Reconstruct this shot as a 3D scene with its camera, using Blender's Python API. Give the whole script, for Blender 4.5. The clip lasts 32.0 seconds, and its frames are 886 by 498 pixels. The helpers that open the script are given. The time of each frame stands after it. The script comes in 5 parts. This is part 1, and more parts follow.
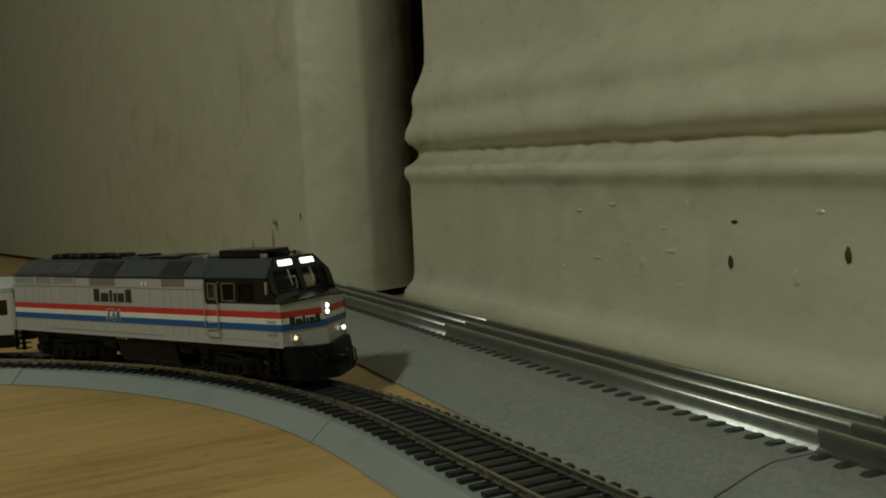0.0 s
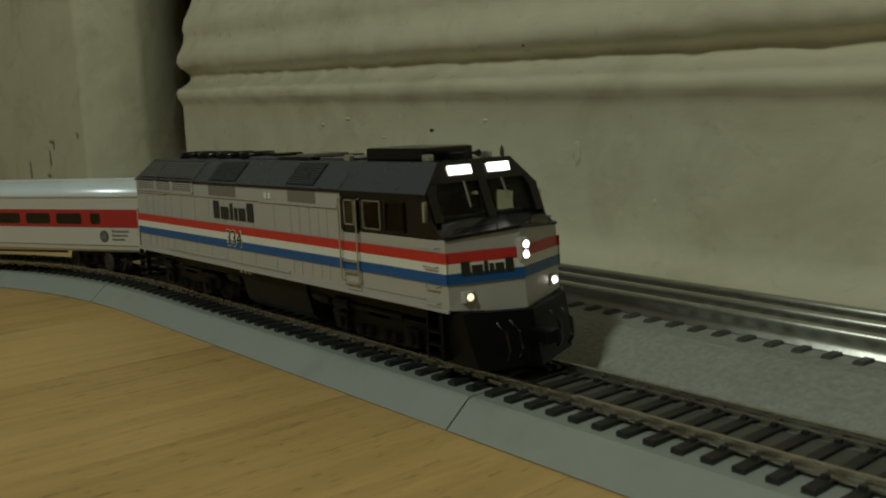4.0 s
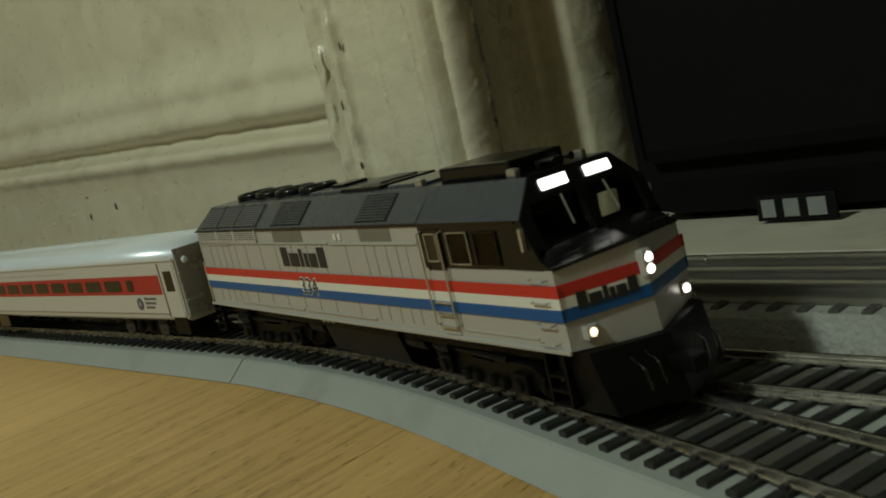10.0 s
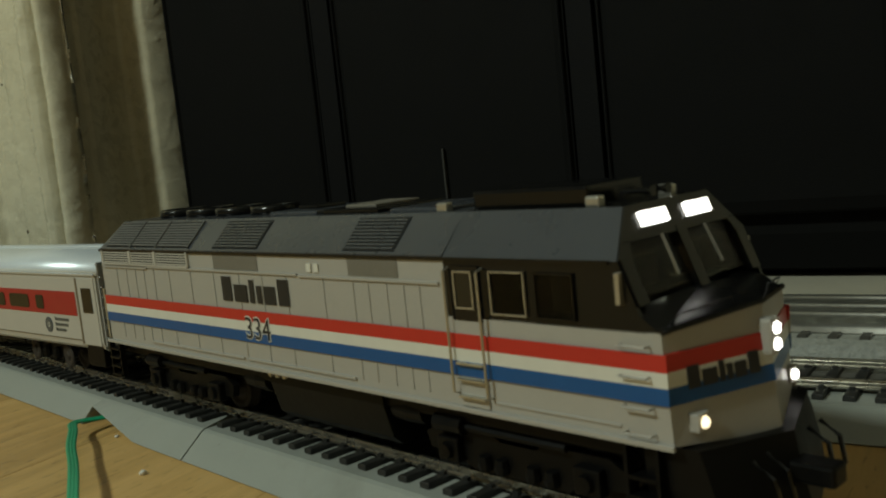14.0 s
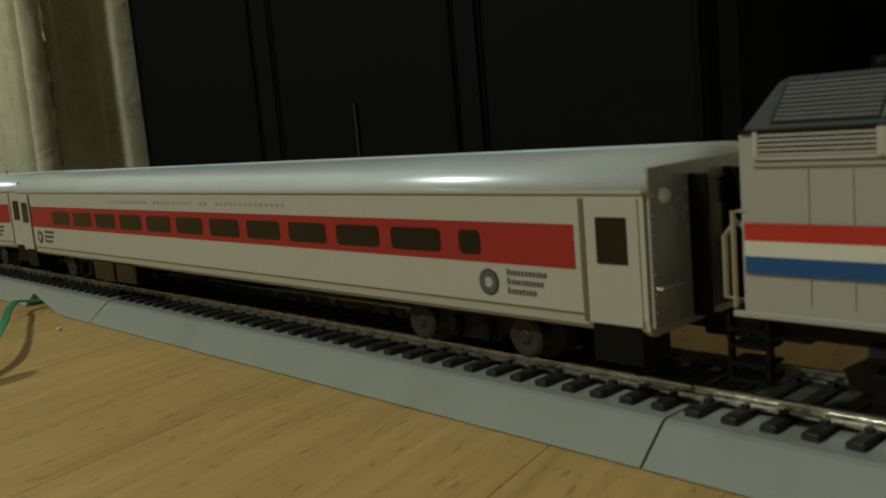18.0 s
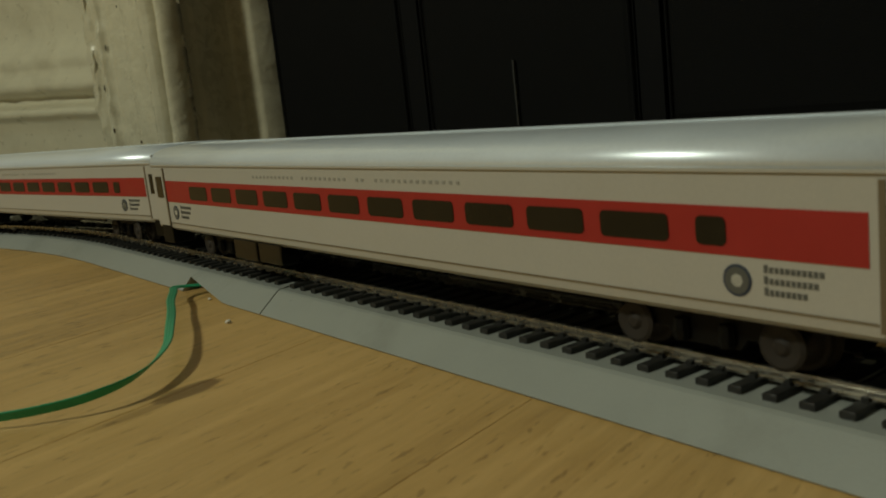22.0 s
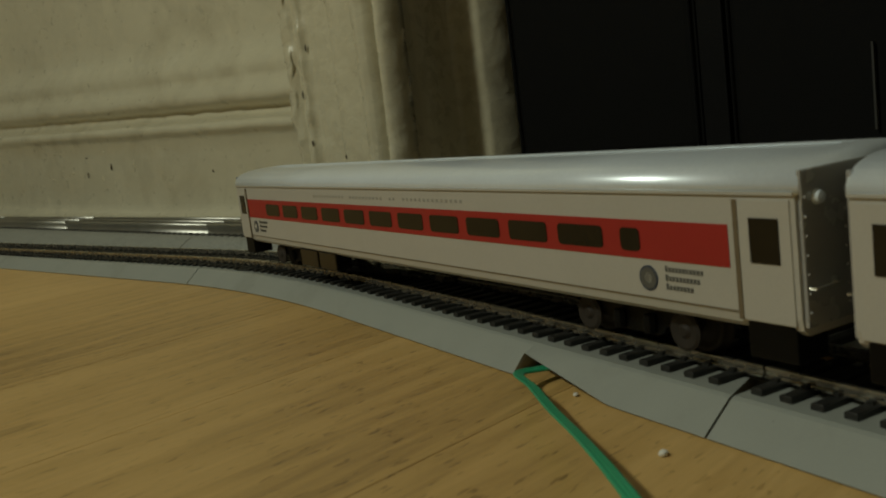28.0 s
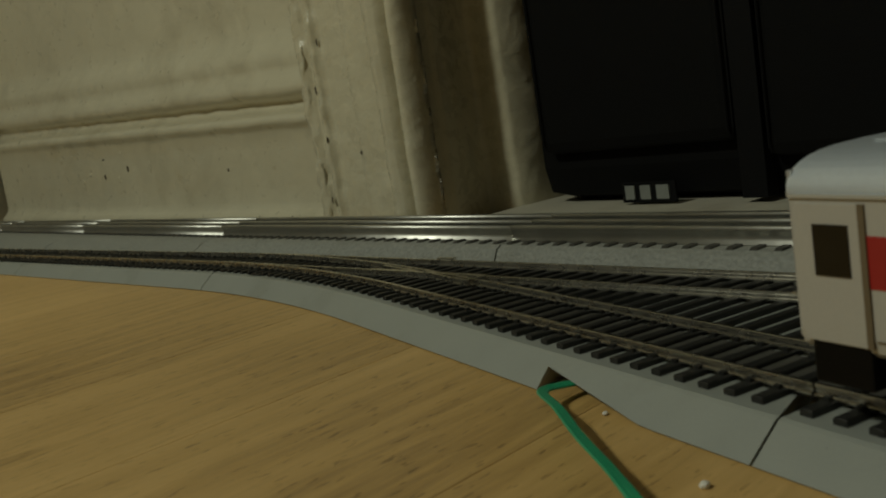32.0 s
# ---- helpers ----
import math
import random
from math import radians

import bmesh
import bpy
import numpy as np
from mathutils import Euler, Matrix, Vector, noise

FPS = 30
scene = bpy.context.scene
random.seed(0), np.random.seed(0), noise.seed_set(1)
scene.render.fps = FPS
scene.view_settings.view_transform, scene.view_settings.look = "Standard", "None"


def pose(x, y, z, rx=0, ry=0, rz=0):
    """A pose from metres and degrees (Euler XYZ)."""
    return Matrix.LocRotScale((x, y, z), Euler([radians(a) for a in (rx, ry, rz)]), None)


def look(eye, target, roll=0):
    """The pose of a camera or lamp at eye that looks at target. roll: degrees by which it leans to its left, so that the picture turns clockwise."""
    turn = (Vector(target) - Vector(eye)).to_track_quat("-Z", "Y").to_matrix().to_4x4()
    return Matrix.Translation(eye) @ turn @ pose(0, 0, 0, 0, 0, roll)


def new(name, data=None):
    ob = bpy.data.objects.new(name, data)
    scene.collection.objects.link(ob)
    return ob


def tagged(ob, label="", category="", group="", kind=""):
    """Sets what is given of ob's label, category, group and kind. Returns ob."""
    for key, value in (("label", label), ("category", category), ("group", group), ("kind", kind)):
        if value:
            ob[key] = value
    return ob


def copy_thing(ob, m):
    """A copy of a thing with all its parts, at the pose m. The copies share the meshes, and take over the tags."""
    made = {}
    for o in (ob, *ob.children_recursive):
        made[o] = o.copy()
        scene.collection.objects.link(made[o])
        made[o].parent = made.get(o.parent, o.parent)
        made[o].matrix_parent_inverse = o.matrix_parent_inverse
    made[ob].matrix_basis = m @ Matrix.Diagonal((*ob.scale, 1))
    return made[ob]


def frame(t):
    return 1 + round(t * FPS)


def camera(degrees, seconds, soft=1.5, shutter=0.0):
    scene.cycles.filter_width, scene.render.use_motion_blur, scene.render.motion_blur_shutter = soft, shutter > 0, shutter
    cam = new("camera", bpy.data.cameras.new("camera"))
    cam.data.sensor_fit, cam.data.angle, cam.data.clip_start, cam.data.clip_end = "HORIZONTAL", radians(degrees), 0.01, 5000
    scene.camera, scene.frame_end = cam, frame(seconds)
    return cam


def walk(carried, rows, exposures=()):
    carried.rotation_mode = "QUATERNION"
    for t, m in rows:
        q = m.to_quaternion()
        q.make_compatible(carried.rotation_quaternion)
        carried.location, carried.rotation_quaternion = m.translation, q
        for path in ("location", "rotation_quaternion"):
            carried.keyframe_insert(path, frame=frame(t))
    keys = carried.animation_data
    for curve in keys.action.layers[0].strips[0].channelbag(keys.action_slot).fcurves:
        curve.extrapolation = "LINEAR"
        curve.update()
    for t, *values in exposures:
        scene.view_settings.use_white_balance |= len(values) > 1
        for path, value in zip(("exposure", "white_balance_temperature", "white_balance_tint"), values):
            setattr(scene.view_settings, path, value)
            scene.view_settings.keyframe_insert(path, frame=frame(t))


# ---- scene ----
cam = camera(52.0, 32.0, soft=1.9)
cam.data.dof.use_dof = True
cam.data.dof.focus_distance = 0.30
cam.data.dof.aperture_fstop = 50.0
PATH = [
    (0, (-0.1810, -0.0918, 0.0790), (-1.0746, 0.3530, 0.0181), -3.24),
    (0.5, (-0.1806, -0.0917, 0.0752), (-1.0575, 0.3822, -0.0066), -2.78),
    (1, (-0.1806, -0.0898, 0.0727), (-1.0494, 0.3937, -0.0343), -2.05),
    (1.5, (-0.1825, -0.0938, 0.0704), (-1.0370, 0.4117, -0.0489), -1.71),
    (2, (-0.1748, -0.0969, 0.0686), (-1.0186, 0.4258, -0.0534), -1.40),
    (2.5, (-0.1569, -0.1050, 0.0663), (-0.9913, 0.4321, -0.0572), -1.06),
    (3, (-0.1415, -0.1115, 0.0665), (-0.9470, 0.4672, -0.0614), -1.43),
    (3.5, (-0.1166, -0.1206, 0.0677), (-0.8949, 0.4919, -0.0704), -1.77),
    (5.5, (-0.0066, -0.1209, 0.0682), (-0.7651, 0.5128, -0.0837), -4.49),
    (6, (0.0235, -0.1151, 0.0689), (-0.7427, 0.5099, -0.0804), -6.42),
    (6.5, (0.0562, -0.1041, 0.0671), (-0.7186, 0.5087, -0.0882), -8.99),
    (7, (0.0855, -0.1028, 0.0679), (-0.7011, 0.4965, -0.0804), -9.40),
    (7.5, (0.1147, -0.1005, 0.0671), (-0.6784, 0.4902, -0.0814), -9.89),
    (8, (0.1489, -0.1077, 0.0700), (-0.6456, 0.4815, -0.0771), -10.73),
    (8.5, (0.1732, -0.1112, 0.0719), (-0.6044, 0.4980, -0.0835), -12.00),
    (9, (0.2178, -0.1219, 0.0743), (-0.5434, 0.5084, -0.0778), -12.87),
    (9.5, (0.2406, -0.1291, 0.0762), (-0.5009, 0.5216, -0.0877), -13.23),
    (10, (0.2692, -0.1464, 0.0772), (-0.4485, 0.5304, -0.0871), -13.37),
    (10.5, (0.2923, -0.1535, 0.0770), (-0.3910, 0.5511, -0.1145), -12.85),
    (11, (0.3188, -0.1678, 0.0782), (-0.3261, 0.5714, -0.1157), -12.23),
    (11.5, (0.3420, -0.1690, 0.0808), (-0.2694, 0.5916, -0.1373), -10.68),
    (12, (0.3686, -0.1866, 0.0798), (-0.2140, 0.5996, -0.1263), -9.87),
    (12.5, (0.3847, -0.1839, 0.0797), (-0.1580, 0.6315, -0.1217), -7.98),
    (13, (0.4188, -0.2032, 0.0730), (-0.1233, 0.6212, -0.0904), -6.81),
    (13.5, (0.4440, -0.2116, 0.0704), (-0.0849, 0.6297, -0.0406), -6.04),
    (15.5, (0.4915, -0.2312, 0.0643), (0.0276, 0.6450, -0.0666), -4.89),
    (16, (0.4989, -0.2351, 0.0637), (0.0513, 0.6456, -0.0911), -5.23),
    (16.5, (0.5163, -0.2430, 0.0619), (0.0786, 0.6394, -0.1108), -5.62),
    (17, (0.5336, -0.2500, 0.0602), (0.0776, 0.6232, -0.1117), -5.40),
    (17.5, (0.5503, -0.2589, 0.0583), (0.0567, 0.5967, -0.0980), -4.85),
    (18, (0.5436, -0.2533, 0.0562), (0.0240, 0.5892, -0.0860), -4.97),
    (18.5, (0.5374, -0.2491, 0.0547), (0.0067, 0.5864, -0.0879), -5.30),
    (19, (0.5296, -0.2464, 0.0541), (-0.0119, 0.5818, -0.0904), -5.24),
    (19.5, (0.5222, -0.2431, 0.0543), (-0.0347, 0.5750, -0.0894), -4.93),
    (20, (0.5146, -0.2409, 0.0549), (-0.0565, 0.5668, -0.0914), -4.73),
    (20.5, (0.5117, -0.2391, 0.0558), (-0.0745, 0.5565, -0.0969), -5.16),
    (21, (0.5069, -0.2379, 0.0570), (-0.0914, 0.5476, -0.1013), -5.75),
    (21.5, (0.5009, -0.2359, 0.0579), (-0.1017, 0.5445, -0.1090), -6.13),
    (22, (0.4930, -0.2346, 0.0587), (-0.1159, 0.5393, -0.1152), -6.24),
    (22.5, (0.4849, -0.2334, 0.0599), (-0.1310, 0.5348, -0.1146), -6.48),
    (23, (0.4760, -0.2303, 0.0606), (-0.1495, 0.5305, -0.1129), -6.39),
    (23.5, (0.4627, -0.2272, 0.0609), (-0.1745, 0.5252, -0.1064), -6.02),
    (24, (0.4498, -0.2228, 0.0598), (-0.1981, 0.5215, -0.1021), -5.45),
    (24.5, (0.4355, -0.2179, 0.0584), (-0.2216, 0.5199, -0.0965), -4.79),
    (25, (0.4222, -0.2131, 0.0572), (-0.2427, 0.5184, -0.0940), -4.21),
    (25.5, (0.4203, -0.2135, 0.0567), (-0.2532, 0.5108, -0.0911), -4.58),
    (27.5, (0.3821, -0.2055, 0.0624), (-0.3182, 0.4935, -0.0820), -6.71),
    (28, (0.3707, -0.2025, 0.0611), (-0.3354, 0.4907, -0.0835), -7.10),
    (28.5, (0.3597, -0.2010, 0.0613), (-0.3550, 0.4824, -0.0874), -7.22),
    (29, (0.3510, -0.1984, 0.0621), (-0.3722, 0.4754, -0.0895), -7.38),
    (29.5, (0.3515, -0.1980, 0.0636), (-0.3781, 0.4692, -0.0864), -7.65),
    (30, (0.3543, -0.1980, 0.0645), (-0.3778, 0.4662, -0.0869), -8.05),
    (30.5, (0.3600, -0.1960, 0.0646), (-0.3724, 0.4672, -0.0893), -8.48),
    (31, (0.3616, -0.1935, 0.0634), (-0.3669, 0.4733, -0.0937), -8.90),
    (31.5, (0.3630, -0.1924, 0.0638), (-0.3639, 0.4766, -0.0914), -8.90),
    (32, (0.3620, -0.1903, 0.0631), (-0.3627, 0.4814, -0.0909), -8.94),
]

walk(cam, [(t, look(eye, target, roll)) for t, eye, target, roll in PATH],
     [(0, -1.02, 6350, 10), (3.5, -1.0, 6350, 10), (6.5, -0.78, 6350, 10), (10, -0.48, 6300, 10), (13.5, -0.42, 6350, 10), (17.0, -0.60, 6400, 10), (20, -0.72, 6950, 13), (25, -0.88, 7000, 13), (32, -1.10, 6850, 15)])

# ---- world and lamp ----
world = bpy.data.worlds.new("world")
scene.world = world
world.use_nodes = True
world.node_tree.nodes["Background"].inputs[0].default_value = (1.0, 0.93, 0.78, 1)
world.node_tree.nodes["Background"].inputs[1].default_value = 0.008

lamp_data = bpy.data.lights.new("room_lamp", "POINT")
lamp_data.shadow_soft_size = 0.055
lamp_data.energy = 42.0
lamp_data.color = (0.89, 1.0, 0.85)
lamp = new("room_lamp", lamp_data)
lamp.matrix_world = look((-0.08, -0.86, 0.93), (0.0, 0.1, 0.0))


# ---- materials ----
def rgb(c):
    return (c[0], c[1], c[2], 1.0)


def mat(name, base, rough=0.5, metal=0.0, var=0.12, scale=60.0, fine=0.06, bump=0.15, bscale=400.0,
        dist=0.0004, stain=None, stain_scale=25.0, stain_amt=0.0, spec=0.5, coat=0.0, rvar=0.08):
    """Procedural surface: base colour varied at two scales, roughness variation, fine relief and optional stains."""
    m = bpy.data.materials.new(name)
    m.use_nodes = True
    nt = m.node_tree
    bs = nt.nodes["Principled BSDF"]
    tc = nt.nodes.new("ShaderNodeTexCoord")
    info = nt.nodes.new("ShaderNodeObjectInfo")
    n1 = nt.nodes.new("ShaderNodeTexNoise")
    n1.inputs["Scale"].default_value = scale
    n1.inputs["Detail"].default_value = 5
    n2 = nt.nodes.new("ShaderNodeTexNoise")
    n2.inputs["Scale"].default_value = bscale
    n2.inputs["Detail"].default_value = 4
    nt.links.new(tc.outputs["Object"], n1.inputs["Vector"])
    nt.links.new(tc.outputs["Object"], n2.inputs["Vector"])

    def math_node(op, a, b):
        n = nt.nodes.new("ShaderNodeMath")
        n.operation = op
        for i, v in enumerate((a, b)):
            if isinstance(v, (int, float)):
                n.inputs[i].default_value = v
            else:
                nt.links.new(v, n.inputs[i])
        return n.outputs[0]

    a = math_node("MULTIPLY", math_node("SUBTRACT", n1.outputs["Fac"], 0.5), 2 * var)
    b = math_node("MULTIPLY", math_node("SUBTRACT", n2.outputs["Fac"], 0.5), 2 * fine)
    c = math_node("MULTIPLY", math_node("SUBTRACT", info.outputs["Random"], 0.5), var * 0.6)
    k = math_node("ADD", math_node("ADD", math_node("ADD", a, b), c), 1.0)
    mul = nt.nodes.new("ShaderNodeVectorMath")
    mul.operation = "SCALE"
    mul.inputs[0].default_value = base
    nt.links.new(k, mul.inputs["Scale"])
    col = mul.outputs[0]
    if stain_amt > 0:
        n3 = nt.nodes.new("ShaderNodeTexNoise")
        n3.inputs["Scale"].default_value = stain_scale
        n3.inputs["Detail"].default_value = 7
        n3.inputs["Roughness"].default_value = 0.65
        nt.links.new(tc.outputs["Object"], n3.inputs["Vector"])
        ramp = nt.nodes.new("ShaderNodeValToRGB")
        ramp.color_ramp.elements[0].position = 0.55
        ramp.color_ramp.elements[1].position = 0.78
        nt.links.new(n3.outputs["Fac"], ramp.inputs[0])
        mix = nt.nodes.new("ShaderNodeMix")
        mix.data_type = "RGBA"
        nt.links.new(math_node("MULTIPLY", ramp.outputs[0], stain_amt), mix.inputs[0])
        nt.links.new(col, mix.inputs[6])
        mix.inputs[7].default_value = rgb(stain)
        col = mix.outputs[2]
    nt.links.new(col, bs.inputs["Base Color"])
    r = math_node("ADD", math_node("MULTIPLY", math_node("SUBTRACT", n1.outputs["Fac"], 0.5), 2 * rvar), rough)
    nt.links.new(r, bs.inputs["Roughness"])
    bs.inputs["Metallic"].default_value = metal
    bs.inputs["Specular IOR Level"].default_value = spec
    bs.inputs["Coat Weight"].default_value = coat
    if bump > 0:
        bp = nt.nodes.new("ShaderNodeBump")
        bp.inputs["Strength"].default_value = bump
        bp.inputs["Distance"].default_value = dist
        nt.links.new(n2.outputs["Fac"], bp.inputs["Height"])
        nt.links.new(bp.outputs[0], bs.inputs["Normal"])
    return m


def glow(name, color, strength):
    m = bpy.data.materials.new(name)
    m.use_nodes = True
    bs = m.node_tree.nodes["Principled BSDF"]
    bs.inputs["Base Color"].default_value = rgb(color)
    bs.inputs["Emission Color"].default_value = rgb(color)
    bs.inputs["Emission Strength"].default_value = strength
    return m


def wood_floor():
    """Oiled oak: growth bands, fibre streaks and short pores along the board, different on every board, with a few knots."""
    m = bpy.data.materials.new("oak_floor")
    m.use_nodes = True
    nt = m.node_tree
    bs = nt.nodes["Principled BSDF"]
    geo = nt.nodes.new("ShaderNodeNewGeometry")
    info = nt.nodes.new("ShaderNodeObjectInfo")

    def math_node(op, a, b, c=None):
        n = nt.nodes.new("ShaderNodeMath")
        n.operation = op
        for i, v in enumerate((a, b, c)):
            if v is None:
                continue
            if isinstance(v, (int, float)):
                n.inputs[i].default_value = v
            else:
                nt.links.new(v, n.inputs[i])
        return n.outputs[0]

    shift = nt.nodes.new("ShaderNodeCombineXYZ")
    nt.links.new(math_node("MULTIPLY", info.outputs["Random"], 7.0), shift.inputs[0])
    nt.links.new(math_node("MULTIPLY", info.outputs["Random"], 23.0), shift.inputs[1])
    add = nt.nodes.new("ShaderNodeVectorMath")
    nt.links.new(geo.outputs["Position"], add.inputs[0])
    nt.links.new(shift.outputs[0], add.inputs[1])

    def grain(sx, sy, scale, detail, rough, dist=0.0, turn=1.5):
        mp = nt.nodes.new("ShaderNodeMapping")
        mp.inputs["Scale"].default_value = (sx, sy, 1)
        mp.inputs["Rotation"].default_value = (0, 0, radians(turn))
        nt.links.new(add.outputs[0], mp.inputs["Vector"])
        n = nt.nodes.new("ShaderNodeTexNoise")
        n.inputs["Scale"].default_value = scale
        n.inputs["Detail"].default_value = detail
        n.inputs["Roughness"].default_value = rough
        n.inputs["Distortion"].default_value = dist
        nt.links.new(mp.outputs[0], n.inputs["Vector"])
        return n.outputs["Fac"]

    bands = grain(60, 3.5, 1.0, 3, 0.5, 0.8)
    fibre = grain(520, 46, 1.0, 6, 0.75, 0.3)
    pores = grain(700, 150, 1.0, 2, 0.5)
    blot = grain(9, 6, 1.0, 3, 0.5)
    rings = math_node("SINE", math_node("MULTIPLY", bands, 30.0), 0.0)
    v = math_node("MULTIPLY_ADD", fibre, 0.30, math_node("MULTIPLY_ADD", blot, 0.36, 0.165))
    v = math_node("MULTIPLY_ADD", rings, 0.035, v)
    v = math_node("ADD", v, math_node("MULTIPLY", math_node("SUBTRACT", info.outputs["Random"], 0.5), 0.035))
    deep = math_node("GREATER_THAN", pores, 0.645)
    v = math_node("SUBTRACT", v, math_node("MULTIPLY", deep, 0.11))
    # knots with the fibre drawn out along the board
    sep = nt.nodes.new("ShaderNodeSeparateXYZ")
    nt.links.new(geo.outputs["Position"], sep.inputs[0])
    for kx, ky, w, l, amt in ((0.3290, -0.1210, 0.0045, 0.0095, 0.62), (0.146, -0.133, 0.0030, 0.012, 0.18), (0.3305, -0.135, 0.0025, 0.012, 0.16), (-0.05, -0.21, 0.004, 0.011, 0.25)):
        dx = math_node("DIVIDE", math_node("SUBTRACT", sep.outputs[0], kx), w)
        dy = math_node("DIVIDE", math_node("SUBTRACT", sep.outputs[1], ky), l)
        r = math_node("ADD", math_node("MULTIPLY", dx, dx), math_node("MULTIPLY", dy, dy))
        r = math_node("ADD", r, math_node("MULTIPLY", math_node("SUBTRACT", fibre, 0.5), 1.0))
        hit = math_node("MAXIMUM", math_node("SUBTRACT", 1.0, r), 0.0)
        v = math_node("SUBTRACT", v, math_node("MULTIPLY", math_node("MINIMUM", hit, 0.7), amt))
    ramp = nt.nodes.new("ShaderNodeValToRGB")
    e = ramp.color_ramp.elements
    e[0].position, e[0].color = 0.27, (0.23, 0.134, 0.045, 1)
    e[1].position, e[1].color = 0.66, (0.73, 0.475, 0.185, 1)
    mid = ramp.color_ramp.elements.new(0.46)
    mid.color = (0.54, 0.336, 0.118, 1)
    nt.links.new(v, ramp.inputs[0])
    nt.links.new(ramp.outputs[0], bs.inputs["Base Color"])
    nt.links.new(math_node("MULTIPLY_ADD", fibre, 0.25, 0.28), bs.inputs["Roughness"])
    bp = nt.nodes.new("ShaderNodeBump")
    bp.inputs["Strength"].default_value = 0.35
    bp.inputs["Distance"].default_value = 0.0003
    nt.links.new(math_node("SUBTRACT", fibre, math_node("MULTIPLY", deep, 0.3)), bp.inputs["Height"])
    nt.links.new(bp.outputs[0], bs.inputs["Normal"])
    return m


def old_paint(name, base, rough=0.3, lumps=1.0, stain_amt=0.4):
    """Many coats of gloss paint: sags, brush lumps and pinholes in relief, grime in patches."""
    m = bpy.data.materials.new(name)
    m.use_nodes = True
    nt = m.node_tree
    bs = nt.nodes["Principled BSDF"]
    tc = nt.nodes.new("ShaderNodeTexCoord")

    def math_node(op, a, b, c=None):
        n = nt.nodes.new("ShaderNodeMath")
        n.operation = op
        for i, v in enumerate((a, b, c)):
            if v is None:
                continue
            if isinstance(v, (int, float)):
                n.inputs[i].default_value = v
            else:
                nt.links.new(v, n.inputs[i])
        return n.outputs[0]

    def cloud(scale, detail, rough_, dist=0.0, stretch=(1, 1, 1)):
        mp = nt.nodes.new("ShaderNodeMapping")
        mp.inputs["Scale"].default_value = stretch
        nt.links.new(tc.outputs["Object"], mp.inputs["Vector"])
        n = nt.nodes.new("ShaderNodeTexNoise")
        n.inputs["Scale"].default_value = scale
        n.inputs["Detail"].default_value = detail
        n.inputs["Roughness"].default_value = rough_
        n.inputs["Distortion"].default_value = dist
        nt.links.new(mp.outputs[0], n.inputs["Vector"])
        return n.outputs["Fac"]

    sag = cloud(28, 2, 0.5, 0.6)
    lump = cloud(110, 3, 0.55, 0.4, (0.8, 1, 1.3))
    brush = cloud(380, 2, 0.5, 0.0, (0.25, 1, 1))
    grime = cloud(17, 7, 0.68, 0.8)
    vor = nt.nodes.new("ShaderNodeTexVoronoi")
    vor.inputs["Scale"].default_value = 65.0
    vor.inputs["Randomness"].default_value = 1.0
    nt.links.new(tc.outputs["Object"], vor.inputs["Vector"])
    drip = math_node("MAXIMUM", math_node("SUBTRACT", 0.16, vor.outputs["Distance"]), 0.0)
    ridge = math_node("POWER", math_node("SUBTRACT", 1.0, math_node("ABSOLUTE", math_node("SUBTRACT", cloud(22, 4, 0.6, 1.2), 0.5), 0.0)), 24.0)
    h = math_node("MULTIPLY_ADD", sag, 1.2, math_node("MULTIPLY_ADD", lump, 0.19, math_node("MULTIPLY", brush, 0.05)))
    h = math_node("ADD", h, math_node("MULTIPLY", drip, 1.3))
    h = math_node("ADD", h, math_node("MULTIPLY", ridge, 0.05))
    bp = nt.nodes.new("ShaderNodeBump")
    bp.inputs["Strength"].default_value = 1.0
    bp.inputs["Distance"].default_value = 0.0016 * lumps
    nt.links.new(h, bp.inputs["Height"])
    nt.links.new(bp.outputs[0], bs.inputs["Normal"])
    ramp = nt.nodes.new("ShaderNodeValToRGB")
    ramp.color_ramp.elements[0].position = 0.52
    ramp.color_ramp.elements[1].position = 0.76
    nt.links.new(grime, ramp.inputs[0])
    mix = nt.nodes.new("ShaderNodeMix")
    mix.data_type = "RGBA"
    nt.links.new(math_node("MULTIPLY", ramp.outputs[0], stain_amt), mix.inputs[0])
    tone = nt.nodes.new("ShaderNodeVectorMath")
    tone.operation = "SCALE"
    tone.inputs[0].default_value = base
    nt.links.new(math_node("MULTIPLY_ADD", math_node("SUBTRACT", sag, 0.5), 0.16, math_node("MULTIPLY_ADD", math_node("SUBTRACT", lump, 0.5), 0.12, 1.0)), tone.inputs["Scale"])
    nt.links.new(tone.outputs[0], mix.inputs[6])
    mix.inputs[7].default_value = (base[0] * 0.52, base[1] * 0.48, base[2] * 0.42, 1)
    nt.links.new(mix.outputs[2], bs.inputs["Base Color"])
    nt.links.new(math_node("MULTIPLY_ADD", lump, 0.22, rough - 0.08), bs.inputs["Roughness"])
    bs.inputs["Coat Weight"].default_value = 0.3
    bs.inputs["Coat Roughness"].default_value = 0.16
    return m


def clear_pane(name, color):
    m = bpy.data.materials.new(name)
    m.use_nodes = True
    bs = m.node_tree.nodes["Principled BSDF"]
    bs.inputs["Base Color"].default_value = rgb(color)
    bs.inputs["Roughness"].default_value = 0.05
    bs.inputs["IOR"].default_value = 1.2
    bs.inputs["Transmission Weight"].default_value = 1.0
    return m


